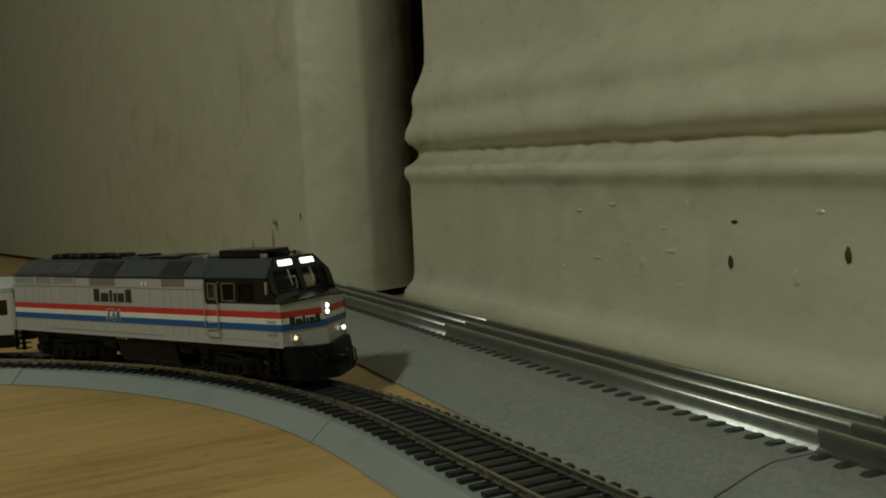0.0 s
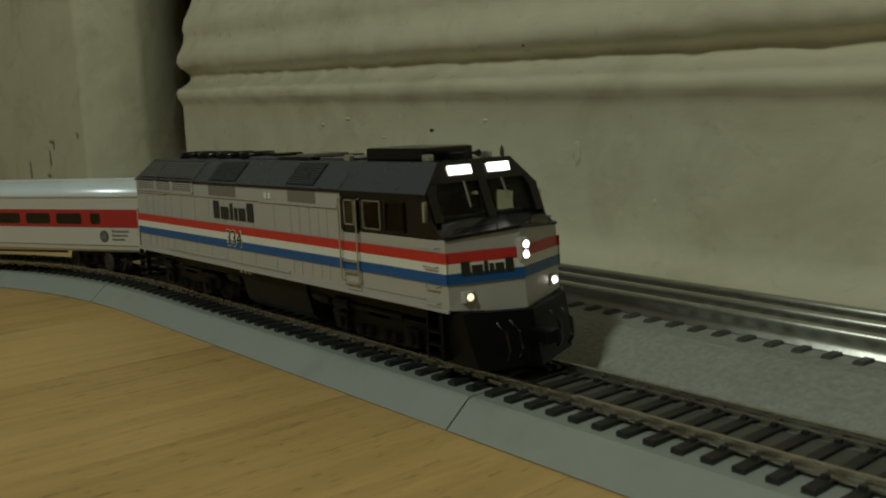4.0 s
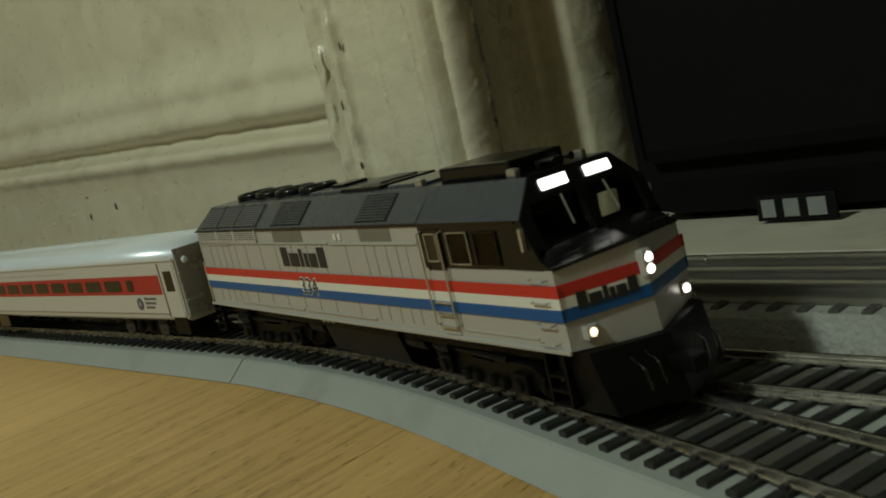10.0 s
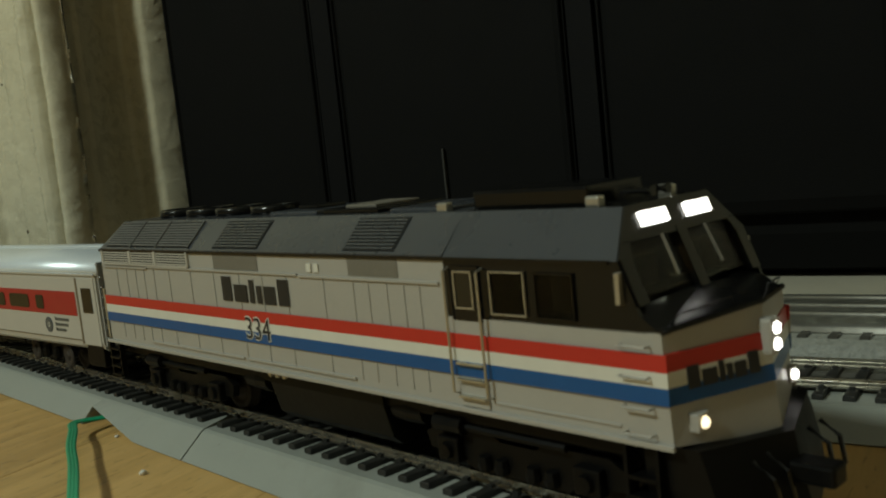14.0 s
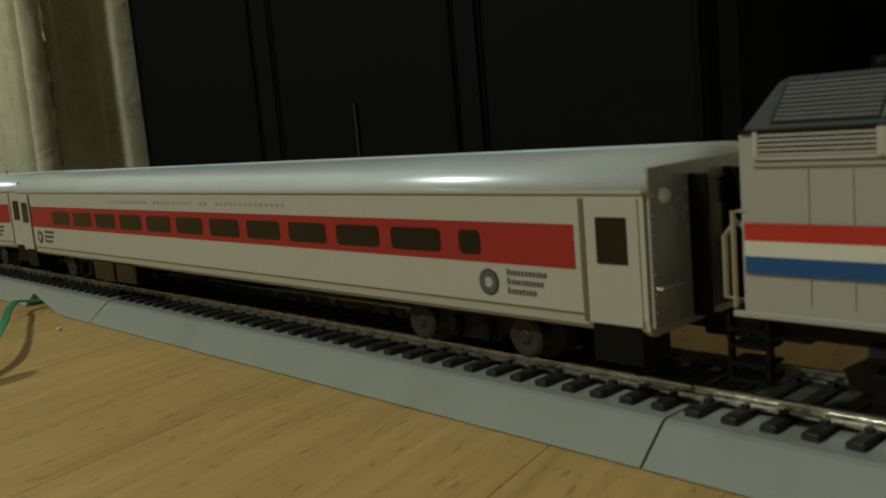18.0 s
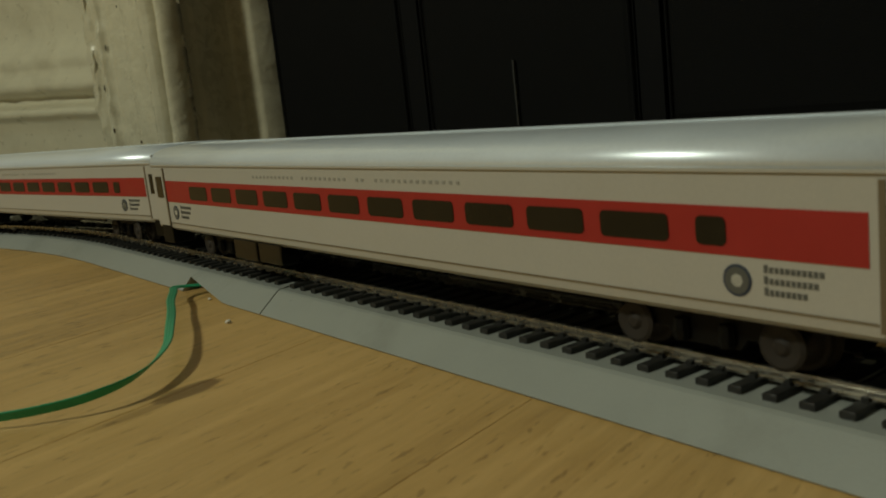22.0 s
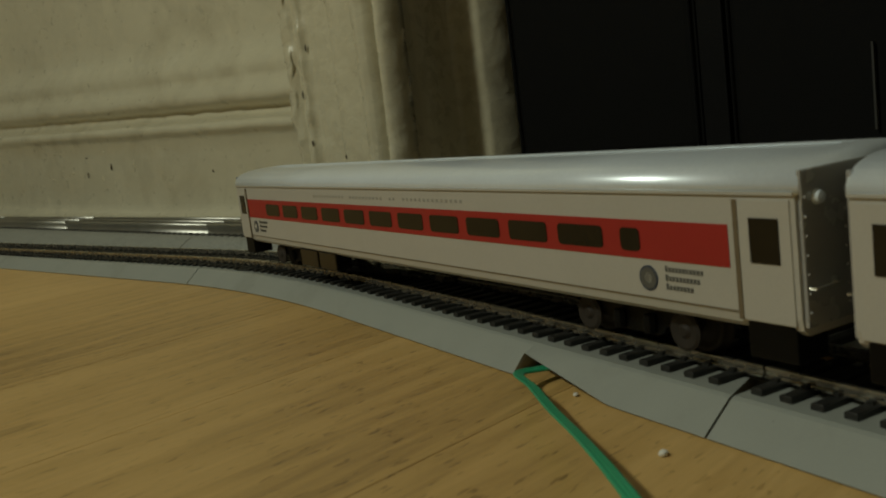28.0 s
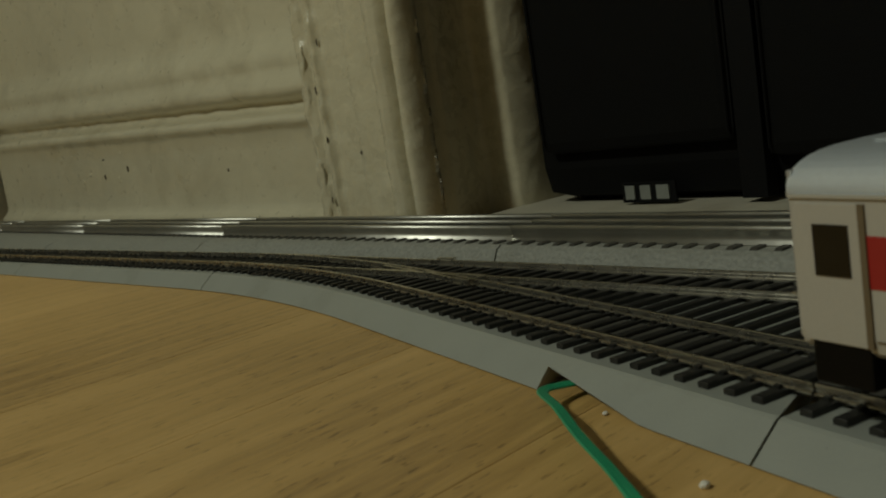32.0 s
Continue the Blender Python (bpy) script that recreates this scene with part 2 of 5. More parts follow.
M_FLOOR = wood_floor()
M_PAINT = old_paint("old_cream_paint", (0.60, 0.555, 0.405), 0.28, 0.6)
M_PAINT2 = old_paint("cream_door_paint", (0.56, 0.52, 0.37), 0.40, 0.7, 0.55)
M_PAINT3 = old_paint("rugged_cream_casing_paint", (0.60, 0.555, 0.405), 0.25, 1.15, 0.2)
M_PANE = clear_pane("clear_cab_glass", (0.72, 0.72, 0.66))
M_CHIP = mat("bare_dark_wood", (0.06, 0.042, 0.025), 0.85, var=0.3, scale=200)
M_SMUDGE = mat("grey_scuff_mark", (0.24, 0.22, 0.155), 0.6, var=0.3, scale=300, fine=0.3)
M_PLAIN = mat("room_paint", (0.48, 0.48, 0.45), 0.7, var=0.05, scale=3, bump=0.1, bscale=60)
# near-black colour stands in for the missing light in the hall
M_HALLSHADE = mat("unlit_hall_shade", (0.02, 0.02, 0.017), 0.8, var=0.1, scale=5)
M_BED = mat("grey_roadbed_plastic", (0.31, 0.327, 0.297), 0.31, var=0.06, scale=90, fine=0.05, bump=0.35, bscale=2400, dist=0.00012,
            stain=(0.16, 0.16, 0.13), stain_scale=32, stain_amt=0.5)
M_BED2 = mat("speckled_grey_ballast_plastic", (0.27, 0.275, 0.245), 0.6, var=0.10, scale=120, fine=0.35, bump=1.0, bscale=620, dist=0.0007,
             stain=(0.12, 0.12, 0.1), stain_scale=60, stain_amt=0.4)
M_TIE = mat("black_plastic_ties", (0.016, 0.016, 0.014), 0.5, var=0.25, scale=300, bump=0.3, bscale=1500, dist=0.0001)
M_WEB = mat("dusty_dark_track_web", (0.075, 0.072, 0.060), 0.6, var=0.3, scale=220, fine=0.2, bump=0.5, bscale=1500, dist=0.0002)
M_TIE2 = mat("dark_brown_plastic_ties", (0.045, 0.042, 0.034), 0.6, var=0.25, scale=200, bump=0.4, bscale=1200, dist=0.0002)
M_RAIL = mat("nickel_silver_rail", (0.60, 0.575, 0.51), 0.27, metal=1.0, var=0.15, scale=150, stain=(0.12, 0.09, 0.06), stain_scale=140, stain_amt=0.15)
M_RAIL2 = mat("steel_tubular_rail", (0.55, 0.54, 0.49), 0.40, metal=1.0, var=0.1, scale=80, stain=(0.2, 0.17, 0.12), stain_scale=60, stain_amt=0.3)
M_SILVER = mat("silver_grey_paint", (0.41, 0.395, 0.36), 0.34, metal=0.15, var=0.05, scale=120, bump=0.12, bscale=1800, dist=0.00006,
               stain=(0.27, 0.24, 0.18), stain_scale=120, stain_amt=0.22)
M_COACH = mat("aluminium_coach_paint", (0.49, 0.47, 0.42), 0.34, metal=0.1, var=0.04, scale=60, bump=0.1, bscale=1500, dist=0.00005,
              stain=(0.40, 0.36, 0.28), stain_scale=70, stain_amt=0.2)
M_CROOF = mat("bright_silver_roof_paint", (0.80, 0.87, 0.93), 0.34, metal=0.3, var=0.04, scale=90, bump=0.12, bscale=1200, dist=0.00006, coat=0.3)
M_ROOF = mat("dark_grey_roof_paint", (0.055, 0.060, 0.068), 0.28, var=0.08, scale=120, bump=0.1, bscale=1500, dist=0.00005, coat=0.4)
M_BLACK = mat("satin_black_plastic", (0.0045, 0.0045, 0.0042), 0.22, var=0.2, scale=200, bump=0.12, bscale=1500, dist=0.00008, spec=0.4)
M_FRAME = mat("dull_black_underframe", (0.0032, 0.0031, 0.0028), 0.45, var=0.35, scale=250, stain=(0.009, 0.007, 0.005), stain_scale=200, stain_amt=0.5, spec=0.16)
M_RED = mat("red_stripe_paint", (0.50, 0.030, 0.018), 0.38, var=0.05, scale=150)
M_CRED = mat("dark_red_band_paint", (0.36, 0.022, 0.018), 0.42, var=0.06, scale=120)
M_WHITE = mat("white_stripe_paint", (0.66, 0.64, 0.56), 0.4, var=0.04, scale=150)
M_BLUE = mat("blue_stripe_paint", (0.008, 0.080, 0.25), 0.38, var=0.06, scale=150)
M_GLASS = mat("dark_window_glass", (0.014, 0.013, 0.009), 0.12, var=0.2, scale=100, bump=0)
M_CGLASS = mat("smoky_window_glass", (0.018, 0.014, 0.008), 0.18, var=0.3, scale=160, bump=0, spec=0.25)
M_GRILLE = mat("dark_grille", (0.010, 0.010, 0.009), 0.55, var=0.2, scale=300, spec=0.25)
M_VENT = mat("brown_grey_vent_mesh", (0.16, 0.145, 0.115), 0.6, var=0.15, scale=400, bump=0.6, bscale=2600, dist=0.0002)
M_SLAT = mat("dark_grey_grille_slat", (0.14, 0.14, 0.135), 0.45, var=0.1, scale=300)
M_METAL = mat("bright_wire_metal", (0.55, 0.53, 0.46), 0.3, metal=0.8, var=0.1, scale=300)
M_WHEEL = mat("worn_wheel_metal", (0.020, 0.014, 0.009), 0.72, metal=0.0, var=0.35, scale=250)
M_END = mat("grey_coach_end_paint", (0.42, 0.42, 0.41), 0.26, metal=0.3, var=0.08, scale=120)
M_JAMBB = mat("brown_door_edge", (0.16, 0.12, 0.07), 0.6, var=0.15, scale=200)
M_INK = mat("black_lettering_ink", (0.018, 0.017, 0.016), 0.5, var=0.1, scale=300)
M_GREYINK = mat("grey_lettering_ink", (0.10, 0.10, 0.09), 0.5, var=0.1, scale=300)
M_PALEINK = mat("faded_grey_ink", (0.33, 0.315, 0.275), 0.5, var=0.1, scale=300)
M_NAVY = mat("navy_seal_ink", (0.03, 0.045, 0.075), 0.5, var=0.2, scale=900)
M_BOARD = glow("lit_number_board", (1.0, 0.97, 0.88), 5.0)
M_HEAD = glow("lit_headlight_lens", (1.0, 0.96, 0.86), 7.0)
M_DIM = glow("weak_ditch_light", (1.0, 0.82, 0.5), 2.6)
M_CABLE = mat("green_ribbon_cable", (0.012, 0.33, 0.16), 0.36, var=0.1, scale=200, bump=0.2, bscale=1400, dist=0.0001)
M_BAG = mat("black_nylon_fabric", (0.003, 0.003, 0.0028), 0.8, var=0.2, scale=40, bump=0.5, bscale=1600, dist=0.0002, spec=0.15)
M_BAG2 = mat("black_webbing", (0.0035, 0.0035, 0.0037), 0.75, var=0.2, scale=40, bump=0.5, bscale=900, dist=0.0003, spec=0.15)
M_DIMMETAL = mat("dull_strip_metal", (0.03, 0.029, 0.025), 0.6, var=0.1, scale=300)
M_TAG = mat("pale_grey_tag_print", (0.20, 0.21, 0.19), 0.55, var=0.1, scale=300)
M_SILL = mat("worn_white_threshold", (0.46, 0.43, 0.34), 0.55, var=0.12, scale=30, stain=(0.2, 0.15, 0.09), stain_scale=20, stain_amt=0.6)
M_CRUMB = mat("white_plaster_crumb", (0.7, 0.68, 0.6), 0.8, var=0.1, scale=600)


# ---- mesh helpers ----
def part(name, bm, material, parent, label=""):
    me = bpy.data.meshes.new(name)
    bm.normal_update()
    bm.to_mesh(me)
    bm.free()
    me.materials.append(material)
    ob = new(name, me)
    ob.parent = parent
    if label:
        ob["label"] = label
    return ob


def share(name, ob, parent, m):
    o = new(name, ob.data)
    o.parent = parent
    o.matrix_local = m
    return o


def smooth(ob):
    for p in ob.data.polygons:
        p.use_smooth = True
    return ob


def box(x0, x1, y0, y1, z0, z1, bevel=0.0, bm=None):
    own = bm is None
    b = bmesh.new()
    vs = [b.verts.new((x, y, z)) for x in (x0, x1) for y in (y0, y1) for z in (z0, z1)]
    for f in ((0, 1, 3, 2), (4, 6, 7, 5), (0, 4, 5, 1), (2, 3, 7, 6), (0, 2, 6, 4), (1, 5, 7, 3)):
        b.faces.new([vs[i] for i in f])
    if bevel:
        bmesh.ops.bevel(b, geom=b.edges[:], offset=bevel, segments=2, affect="EDGES", profile=0.6)
    if own:
        return b
    merge(bm, b)
    return bm


def merge(bm, b):
    me = bpy.data.meshes.new("tmp")
    b.to_mesh(me)
    b.free()
    bm.from_mesh(me)
    bpy.data.meshes.remove(me)


def tube(points, r, n=6, bm=None, closed=True):
    """A round bar along points."""
    b = bm or bmesh.new()
    rings = []
    pts = [Vector(p) for p in points]
    for i, p in enumerate(pts):
        d = (pts[min(i + 1, len(pts) - 1)] - pts[max(i - 1, 0)]).normalized()
        a = d.orthogonal().normalized()
        c = d.cross(a)
        rings.append([b.verts.new(p + (a * math.cos(2 * math.pi * k / n) + c * math.sin(2 * math.pi * k / n)) * r) for k in range(n)])
    for r0, r1 in zip(rings, rings[1:]):
        for k in range(n):
            b.faces.new((r0[k], r0[(k + 1) % n], r1[(k + 1) % n], r1[k]))
    if closed:
        b.faces.new(rings[0][::-1])
        b.faces.new(rings[-1])
    return b


def lathe(profile, n=20, axis="y", centre=(0, 0, 0), bm=None):
    """Turn (radius, along) points round an axis."""
    b = bm or bmesh.new()
    c = Vector(centre)
    rings = []
    for r, h in profile:
        ring = []
        for k in range(n):
            a = 2 * math.pi * k / n
            u, v = r * math.cos(a), r * math.sin(a)
            p = {"y": (u, h, v), "z": (u, v, h), "x": (h, u, v)}[axis]
            ring.append(b.verts.new(c + Vector(p)))
        rings.append(ring)
    for r0, r1 in zip(rings, rings[1:]):
        for k in range(n):
            b.faces.new((r0[k], r0[(k + 1) % n], r1[(k + 1) % n], r1[k]))
    b.faces.new(rings[0])
    b.faces.new(rings[-1][::-1])
    return b


def loft(sections, bm=None, cap=True):
    """Skin over closed sections with equal numbers of points."""
    b = bm or bmesh.new()
    rows = [[b.verts.new(p) for p in s] for s in sections]
    n = len(rows[0])
    for r0, r1 in zip(rows, rows[1:]):
        for k in range(n):
            b.faces.new((r0[k], r0[(k + 1) % n], r1[(k + 1) % n], r1[k]))
    if cap:
        b.faces.new(rows[0][::-1])
        b.faces.new(rows[-1])
    bmesh.ops.recalc_face_normals(b, faces=b.faces[:])
    return b


def skin(rows, bm=None):
    """An open skin over rows of points."""
    b = bm or bmesh.new()
    vs = [[b.verts.new(p) for p in r] for r in rows]
    for r0, r1 in zip(vs, vs[1:]):
        for k in range(len(r0) - 1):
            b.faces.new((r0[k], r0[k + 1], r1[k + 1], r1[k]))
    return b


# ---- the plan of the small railway ----
C = 0.0235                      # the line's distance from the roadbed joint's foot
TURN = radians(15.8)
RC, ST = 0.593, -0.0207         # the turnout's curve and where it begins
XL, RL = -0.431, 0.358          # the curve at the far end
FAN = 0.045                     # slope of the other route
RAIL = 0.0095                   # rail top over the floor


def line(s):
    """Place and heading of the main line, s metres from the turnout's joint."""
    if s < XL:
        a = (s - XL) / RL
        return XL + RL * math.sin(a), C - RL * (1 - math.cos(a)), -a
    if s < ST:
        return s, C, 0.0
    a = (s - ST) / RC
    if a < TURN:
        return ST + RC * math.sin(a), C - RC * (1 - math.cos(a)), -a
    d = s - ST - RC * TURN
    return ST + RC * math.sin(TURN) + d * math.cos(TURN), C - RC * (1 - math.cos(TURN)) - d * math.sin(TURN), -TURN


def on(s, across, z=0.0, way=line):
    x, y, h = way(s)
    return Vector((x - math.sin(h) * across, y + math.cos(h) * across, z))


def straight(s):
    return s, C - FAN * s, -FAN


def steps(a, b, d):
    n = max(1, math.ceil((b - a) / d))
    return [a + (b - a) * i / n for i in range(n + 1)]


# ---- structure: floor, walls, doorway ----
def structure(name, bm, material, label, smooth_it=False):
    ob = part(name, bm, material, None)
    if smooth_it:
        smooth(ob)
    return tagged(ob, label, name.split("_")[0], kind="structure")


floor_ob = structure("floor", box(-3.2, 3.2, -3.2, 3.1, -0.03, -0.004), M_CHIP, "worn honey-coloured oak floorboards with long grain")
PLANK_W, PLANK0 = 0.0757, 0.2520


def plank_mesh():
    """One floorboard, eased along both long edges."""
    w, e = PLANK_W / 2 - 0.00004, 0.00018
    sec = [(-w, -0.006), (w, -0.006), (w, -e), (w - e * 0.4, -e * 0.25), (w - e * 1.4, 0.0), (-w + e * 1.4, 0.0), (-w + e * 0.4, -e * 0.25), (-w, -e)]
    return loft([[(x, y, z) for x, z in sec] for y in (-3.2, 3.1)])


plank0 = None
for i in range(-45, 39):
    m = pose(PLANK0 + (i + 0.5) * PLANK_W, 0, 0, 0, 0, 0)
    if plank0 is None:
        plank0 = part("plank", plank_mesh(), M_FLOOR, floor_ob)
        plank0.matrix_local = m
    else:
        share("plank", plank0, floor_ob, m)

WALL = pose(0, 0.1305, 0, 0, 0, -3.44) @ pose(0, -0.206, 0)   # the wall stands aslant to the line


BOARD = [(0.199, 0.0), (0.1968, 0.003), (0.1963, 0.007), (0.1975, 0.0105), (0.2015, 0.0135), (0.2045, 0.016), (0.2058, 0.020),
         (0.206, 0.032), (0.2062, 0.045), (0.206, 0.058), (0.206, 0.069), (0.2045, 0.0725), (0.2025, 0.0748), (0.2018, 0.0775), (0.2032, 0.0802),
         (0.2065, 0.0818), (0.2105, 0.0838), (0.2135, 0.0865), (0.2138, 0.0892), (0.2108, 0.0915), (0.2068, 0.0935), (0.2048, 0.0968),
         (0.2050, 0.1010), (0.2080, 0.1060), (0.2108, 0.1100), (0.2112, 0.1140), (0.2104, 0.1180), (0.2125, 0.1230), (0.2165, 0.1290),
         (0.2200, 0.1345), (0.2222, 0.1400), (0.2228, 0.15), (0.2230, 0.18), (0.2230, 0.25), (0.2232, 0.4), (0.2232, 0.9), (0.2232, 2.6)]


def lumpy(p, amount, size, seed=0.0):
    q = Vector(p) / size + Vector((seed, seed * 0.7, seed * 1.3))
    return noise.noise(q) * amount + noise.noise(q * 3.1) * amount * 0.4


def rise(x):
    """The old board is not level: it climbs away from the doorway."""
    return max(-0.12, -0.12 + (-0.07 - x) * 0.5)


def baseboard_wall(name, x0, x1, label):
    rows = []
    for x in steps(x0, x1, 0.004 if x1 - x0 < 1.5 else 0.03):
        rows.append([(x, y + lumpy((x, y, z), 0.0009, 0.035, 3.0) + lumpy((x, y, z), 0.0011 if 0.09 < z < 0.135 else 0.00035, 0.008, 8.0), z + lumpy((x, y, z), 0.0007 if 0.005 < z < 0.16 else 0.0, 0.02, 14.0)) for y, z in [(p, q + rise(x) * min(q, 0.15)) for p, q in BOARD]])
    bm = skin(rows)
    ext = [(x1, 0.30, 0.0), (x1, 0.30, 2.6)], [(x0, 0.30, 0.0), (x0, 0.30, 2.6)]
    skin(ext, bm)
    bmesh.ops.reverse_faces(bm, faces=bm.faces[:])
    ob = structure(name, bm, M_PAINT, label, True)
    ob.matrix_world = WALL
    return ob


wall_n = baseboard_wall("wall_north", -0.768, -0.0685, "cream painted wall with a lumpy many-coated moulded baseboard")
baseboard_wall("wall_north_east", 0.670, 3.2, "cream painted wall with a moulded baseboard beyond the doorway")

CASING = [(-0.1795, 0.215), (-0.1797, 0.188), (-0.178, 0.1835), (-0.174, 0.1808), (-0.168, 0.1803), (-0.163, 0.1822), (-0.160, 0.1838),
          (-0.156, 0.1825), (-0.152, 0.1822), (-0.1495, 0.1845), (-0.146, 0.1858), (-0.130, 0.1860), (-0.116, 0.1858), (-0.112, 0.1848),
          (-0.106, 0.1845), (-0.088, 0.1846), (-0.072, 0.1845), (-0.068, 0.1828), (-0.062, 0.1808), (-0.055, 0.1802), (-0.049, 0.1815),
          (-0.0455, 0.1845), (-0.0425, 0.1872), (-0.0395, 0.1850), (-0.0365, 0.1815), (-0.032, 0.1805), (-0.0275, 0.1815), (-0.0245, 0.1845),
          (-0.0245, 0.190), (-0.030, 0.203), (-0.040, 0.2185), (-0.053, 0.2405), (-0.0655, 0.2600), (-0.0670, 0.2630), (-0.064, 0.2640), (-0.060, 0.2622),
          (-0.0555, 0.2620), (-0.0530, 0.2640), (-0.0515, 0.268), (-0.0505, 0.30), (-0.0505, 0.42)]


def jamb(x, y):
    """Where the first casing's profile stands along the wall and in depth."""
    if y < 0.2:
        return -0.068 + (x + 0.1775) * 0.64, y
    if x < -0.0669 or y >= 0.262:
        return 0.0145 + (x + 0.067) * 1.4, 0.2 + (y - 0.2) * 0.6
    return 0.030 + (x + 0.0245) * 0.39, 0.2 + (y - 0.2) * 0.6


def casing(name, flip, label):
    rows = []
    zs = steps(0.0, 0.30, 0.0028) + [0.45, 0.8, 1.3, 2.05]
    fine = []
    for (xa, ya), (xb, yb) in zip(CASING, CASING[1:]):
        n = max(1, math.ceil(math.hypot(xb - xa, yb - ya) / 0.0024)) if ya < 0.2 else 1
        fine += [(xa + (xb - xa) * k / n, ya + (yb - ya) * k / n) for k in range(n)]
    fine.append(CASING[-1])
    for z in zs:
        row = []
        for i, (x, y) in enumerate(fine):
            y = 0.1845 + (y - 0.1845) * (1.25 if x < -0.14 else 2.0) if y < 0.19 else y
            rough = 1.0 if x < -0.147 else 0.30
            dy = lumpy((x, y, z), 0.0015 * rough, 0.011, 1.0) + lumpy((x, y, z), 0.0007, 0.05, 5.0) + lumpy((x, y, z), 0.0008 * rough, 0.005, 21.0)
            dx = lumpy((x, y, z), 0.0036, 0.015, 11.0) + lumpy((x, y, z), 0.0013, 0.006, 31.0) if x < -0.165 else lumpy((x, y, z), 0.0005, 0.03, 2.0)
            if -0.064 < x < -0.030:
                dy += lumpy((x, 0, z), 0.0005, 0.012, 41.0)
            if z < 0.012 and i > 3:
                dy += max(0.0, noise.noise(Vector((x * 90, 0, 2.0)))) * 0.006 * (1 - z / 0.012)
            xj, yj = jamb(x, y) if x > -0.1792 else (-0.0695, y)
            row.append((0.492 - x, y + dy + 0.010, z) if flip else (xj + dx, yj + dy + 0.010, z))
        rows.append(row)
    bm = skin(rows)
    if not flip:
        bmesh.ops.reverse_faces(bm, faces=bm.faces[:])
    ob = structure(name, bm, M_PAINT3, label, True)
    ob.matrix_world = WALL
    return ob


casing("door_frame_1", False, "chipped cream painted door casing with fluted moulding")
casing("door_frame_2", True, "cream painted casing at the other side of the doorway")
door_head = structure("door_head", box(-0.10, 0.689, 0.18, 0.42, 2.05, 2.6, 0.004), M_PAINT, "cream painted wall over the doorway")
threshold = structure("threshold", box(0.034, 0.557, 0.206, 0.285, 0.0, 0.0042, 0.0012), M_SILL, "worn whitish painted door threshold")
for ob in (door_head, threshold):
    ob.matrix_world = WALL

# a proud panelled door edge at the wall's far end
pil = bmesh.new()
rows = []
PX = -0.855
for z in steps(0.0, 0.3, 0.008) + [0.6, 1.2, 2.6]:
    k = lambda x, y, s: lumpy((x, y, z), 0.0012, 0.018, s)
    leaf = lambda x, s: (x, 0.153 - 0.2 * (PX - 0.006 - x) + k(x, 0, s) * 0.3, z + 0.006)
    rows.append([leaf(x, 4 + i) for i, x in enumerate((-3.05, -1.6, -1.3, -1.1, -1.0, -0.95, -0.90, PX - 0.006))] +
                [(PX - 0.002 + k(0, 0.1, 8), 0.154, z + 0.006), (PX + k(0, 0.2, 9), 0.157, z + 0.006),
                 (PX + 0.009 + k(0, 0.3, 10) * 0.5, 0.175, z + 0.006), (PX + 0.016 + k(0, 0.4, 11) * 0.4, 0.196, z + 0.006), (PX + 0.016, 0.202, z + 0.006), (PX - 0.004, 0.25, z + 0.006), (PX - 0.03, 0.26, z + 0.006)])
skin(rows, pil)
bmesh.ops.reverse_faces(pil, faces=pil.faces[:])
pilaster = structure("door_panel", pil, M_PAINT2, "scuffed cream painted door panel with a chipped edge", True)
pilaster.matrix_world = WALL
for i, (x, z, w, h) in enumerate(((-0.976, 0.063, 0.013, 0.0035), (-0.971, 0.060, 0.003, 0.010), (-0.980, 0.049, 0.004, 0.017), (-1.022, 0.038, 0.0035, 0.019), (-0.986, 0.034, 0.010, 0.003), (-0.926, 0.068, 0.0025, 0.006))):
    b = lathe([(0.0001, 0), (1, 0.0), (0.6, -0.00035), (0.0001, -0.0004)], 12, "y")
    bmesh.ops.scale(b, vec=(w * 0.5, 1, h * 0.5), verts=b.verts[:])
    for v in b.verts:
        v.co += Vector((x + 0.057 + noise.noise(v.co * 900) * 0.0008, 0.1527 - 0.2 * (PX - 0.063 - x), z + noise.noise(v.co * 700) * 0.0015))
    part("scuff", b, M_SMUDGE, pilaster)

for name, co, label in (("wall_west", (-3.2, -3.1, -3.2, 3.1), "plain far wall of the room"), ("wall_east", (3.1, 3.2, -3.2, 3.1), "plain side wall of the room"),
                        ("wall_south", (-3.2, 3.2, -3.2, -3.1), "plain wall behind the viewer")):
    structure(name, box(co[0], co[1], co[2], co[3], -0.05, 2.6), M_PLAIN, label)
structure("ceiling", box(-3.2, 3.2, -3.2, 3.1, 2.6, 2.7), M_PLAIN, "plain pale ceiling")
# walls added to close the hall, the gloom painted in as colour
structure("wall_hall", box(-0.9, 1.4, 0.95, 1.0, 0.0, 2.6), M_HALLSHADE, "hall wall beyond the doorway, its shade put in as near-black colour")
structure("wall_hall_west", box(-0.95, -0.9, 0.28, 1.0, 0.0, 2.6), M_HALLSHADE, "side wall of the hall, its shade put in as near-black colour")
structure("wall_hall_east", box(1.4, 1.45, 0.28, 1.0, 0.0, 2.6), M_HALLSHADE, "side wall of the hall, its shade put in as near-black colour")


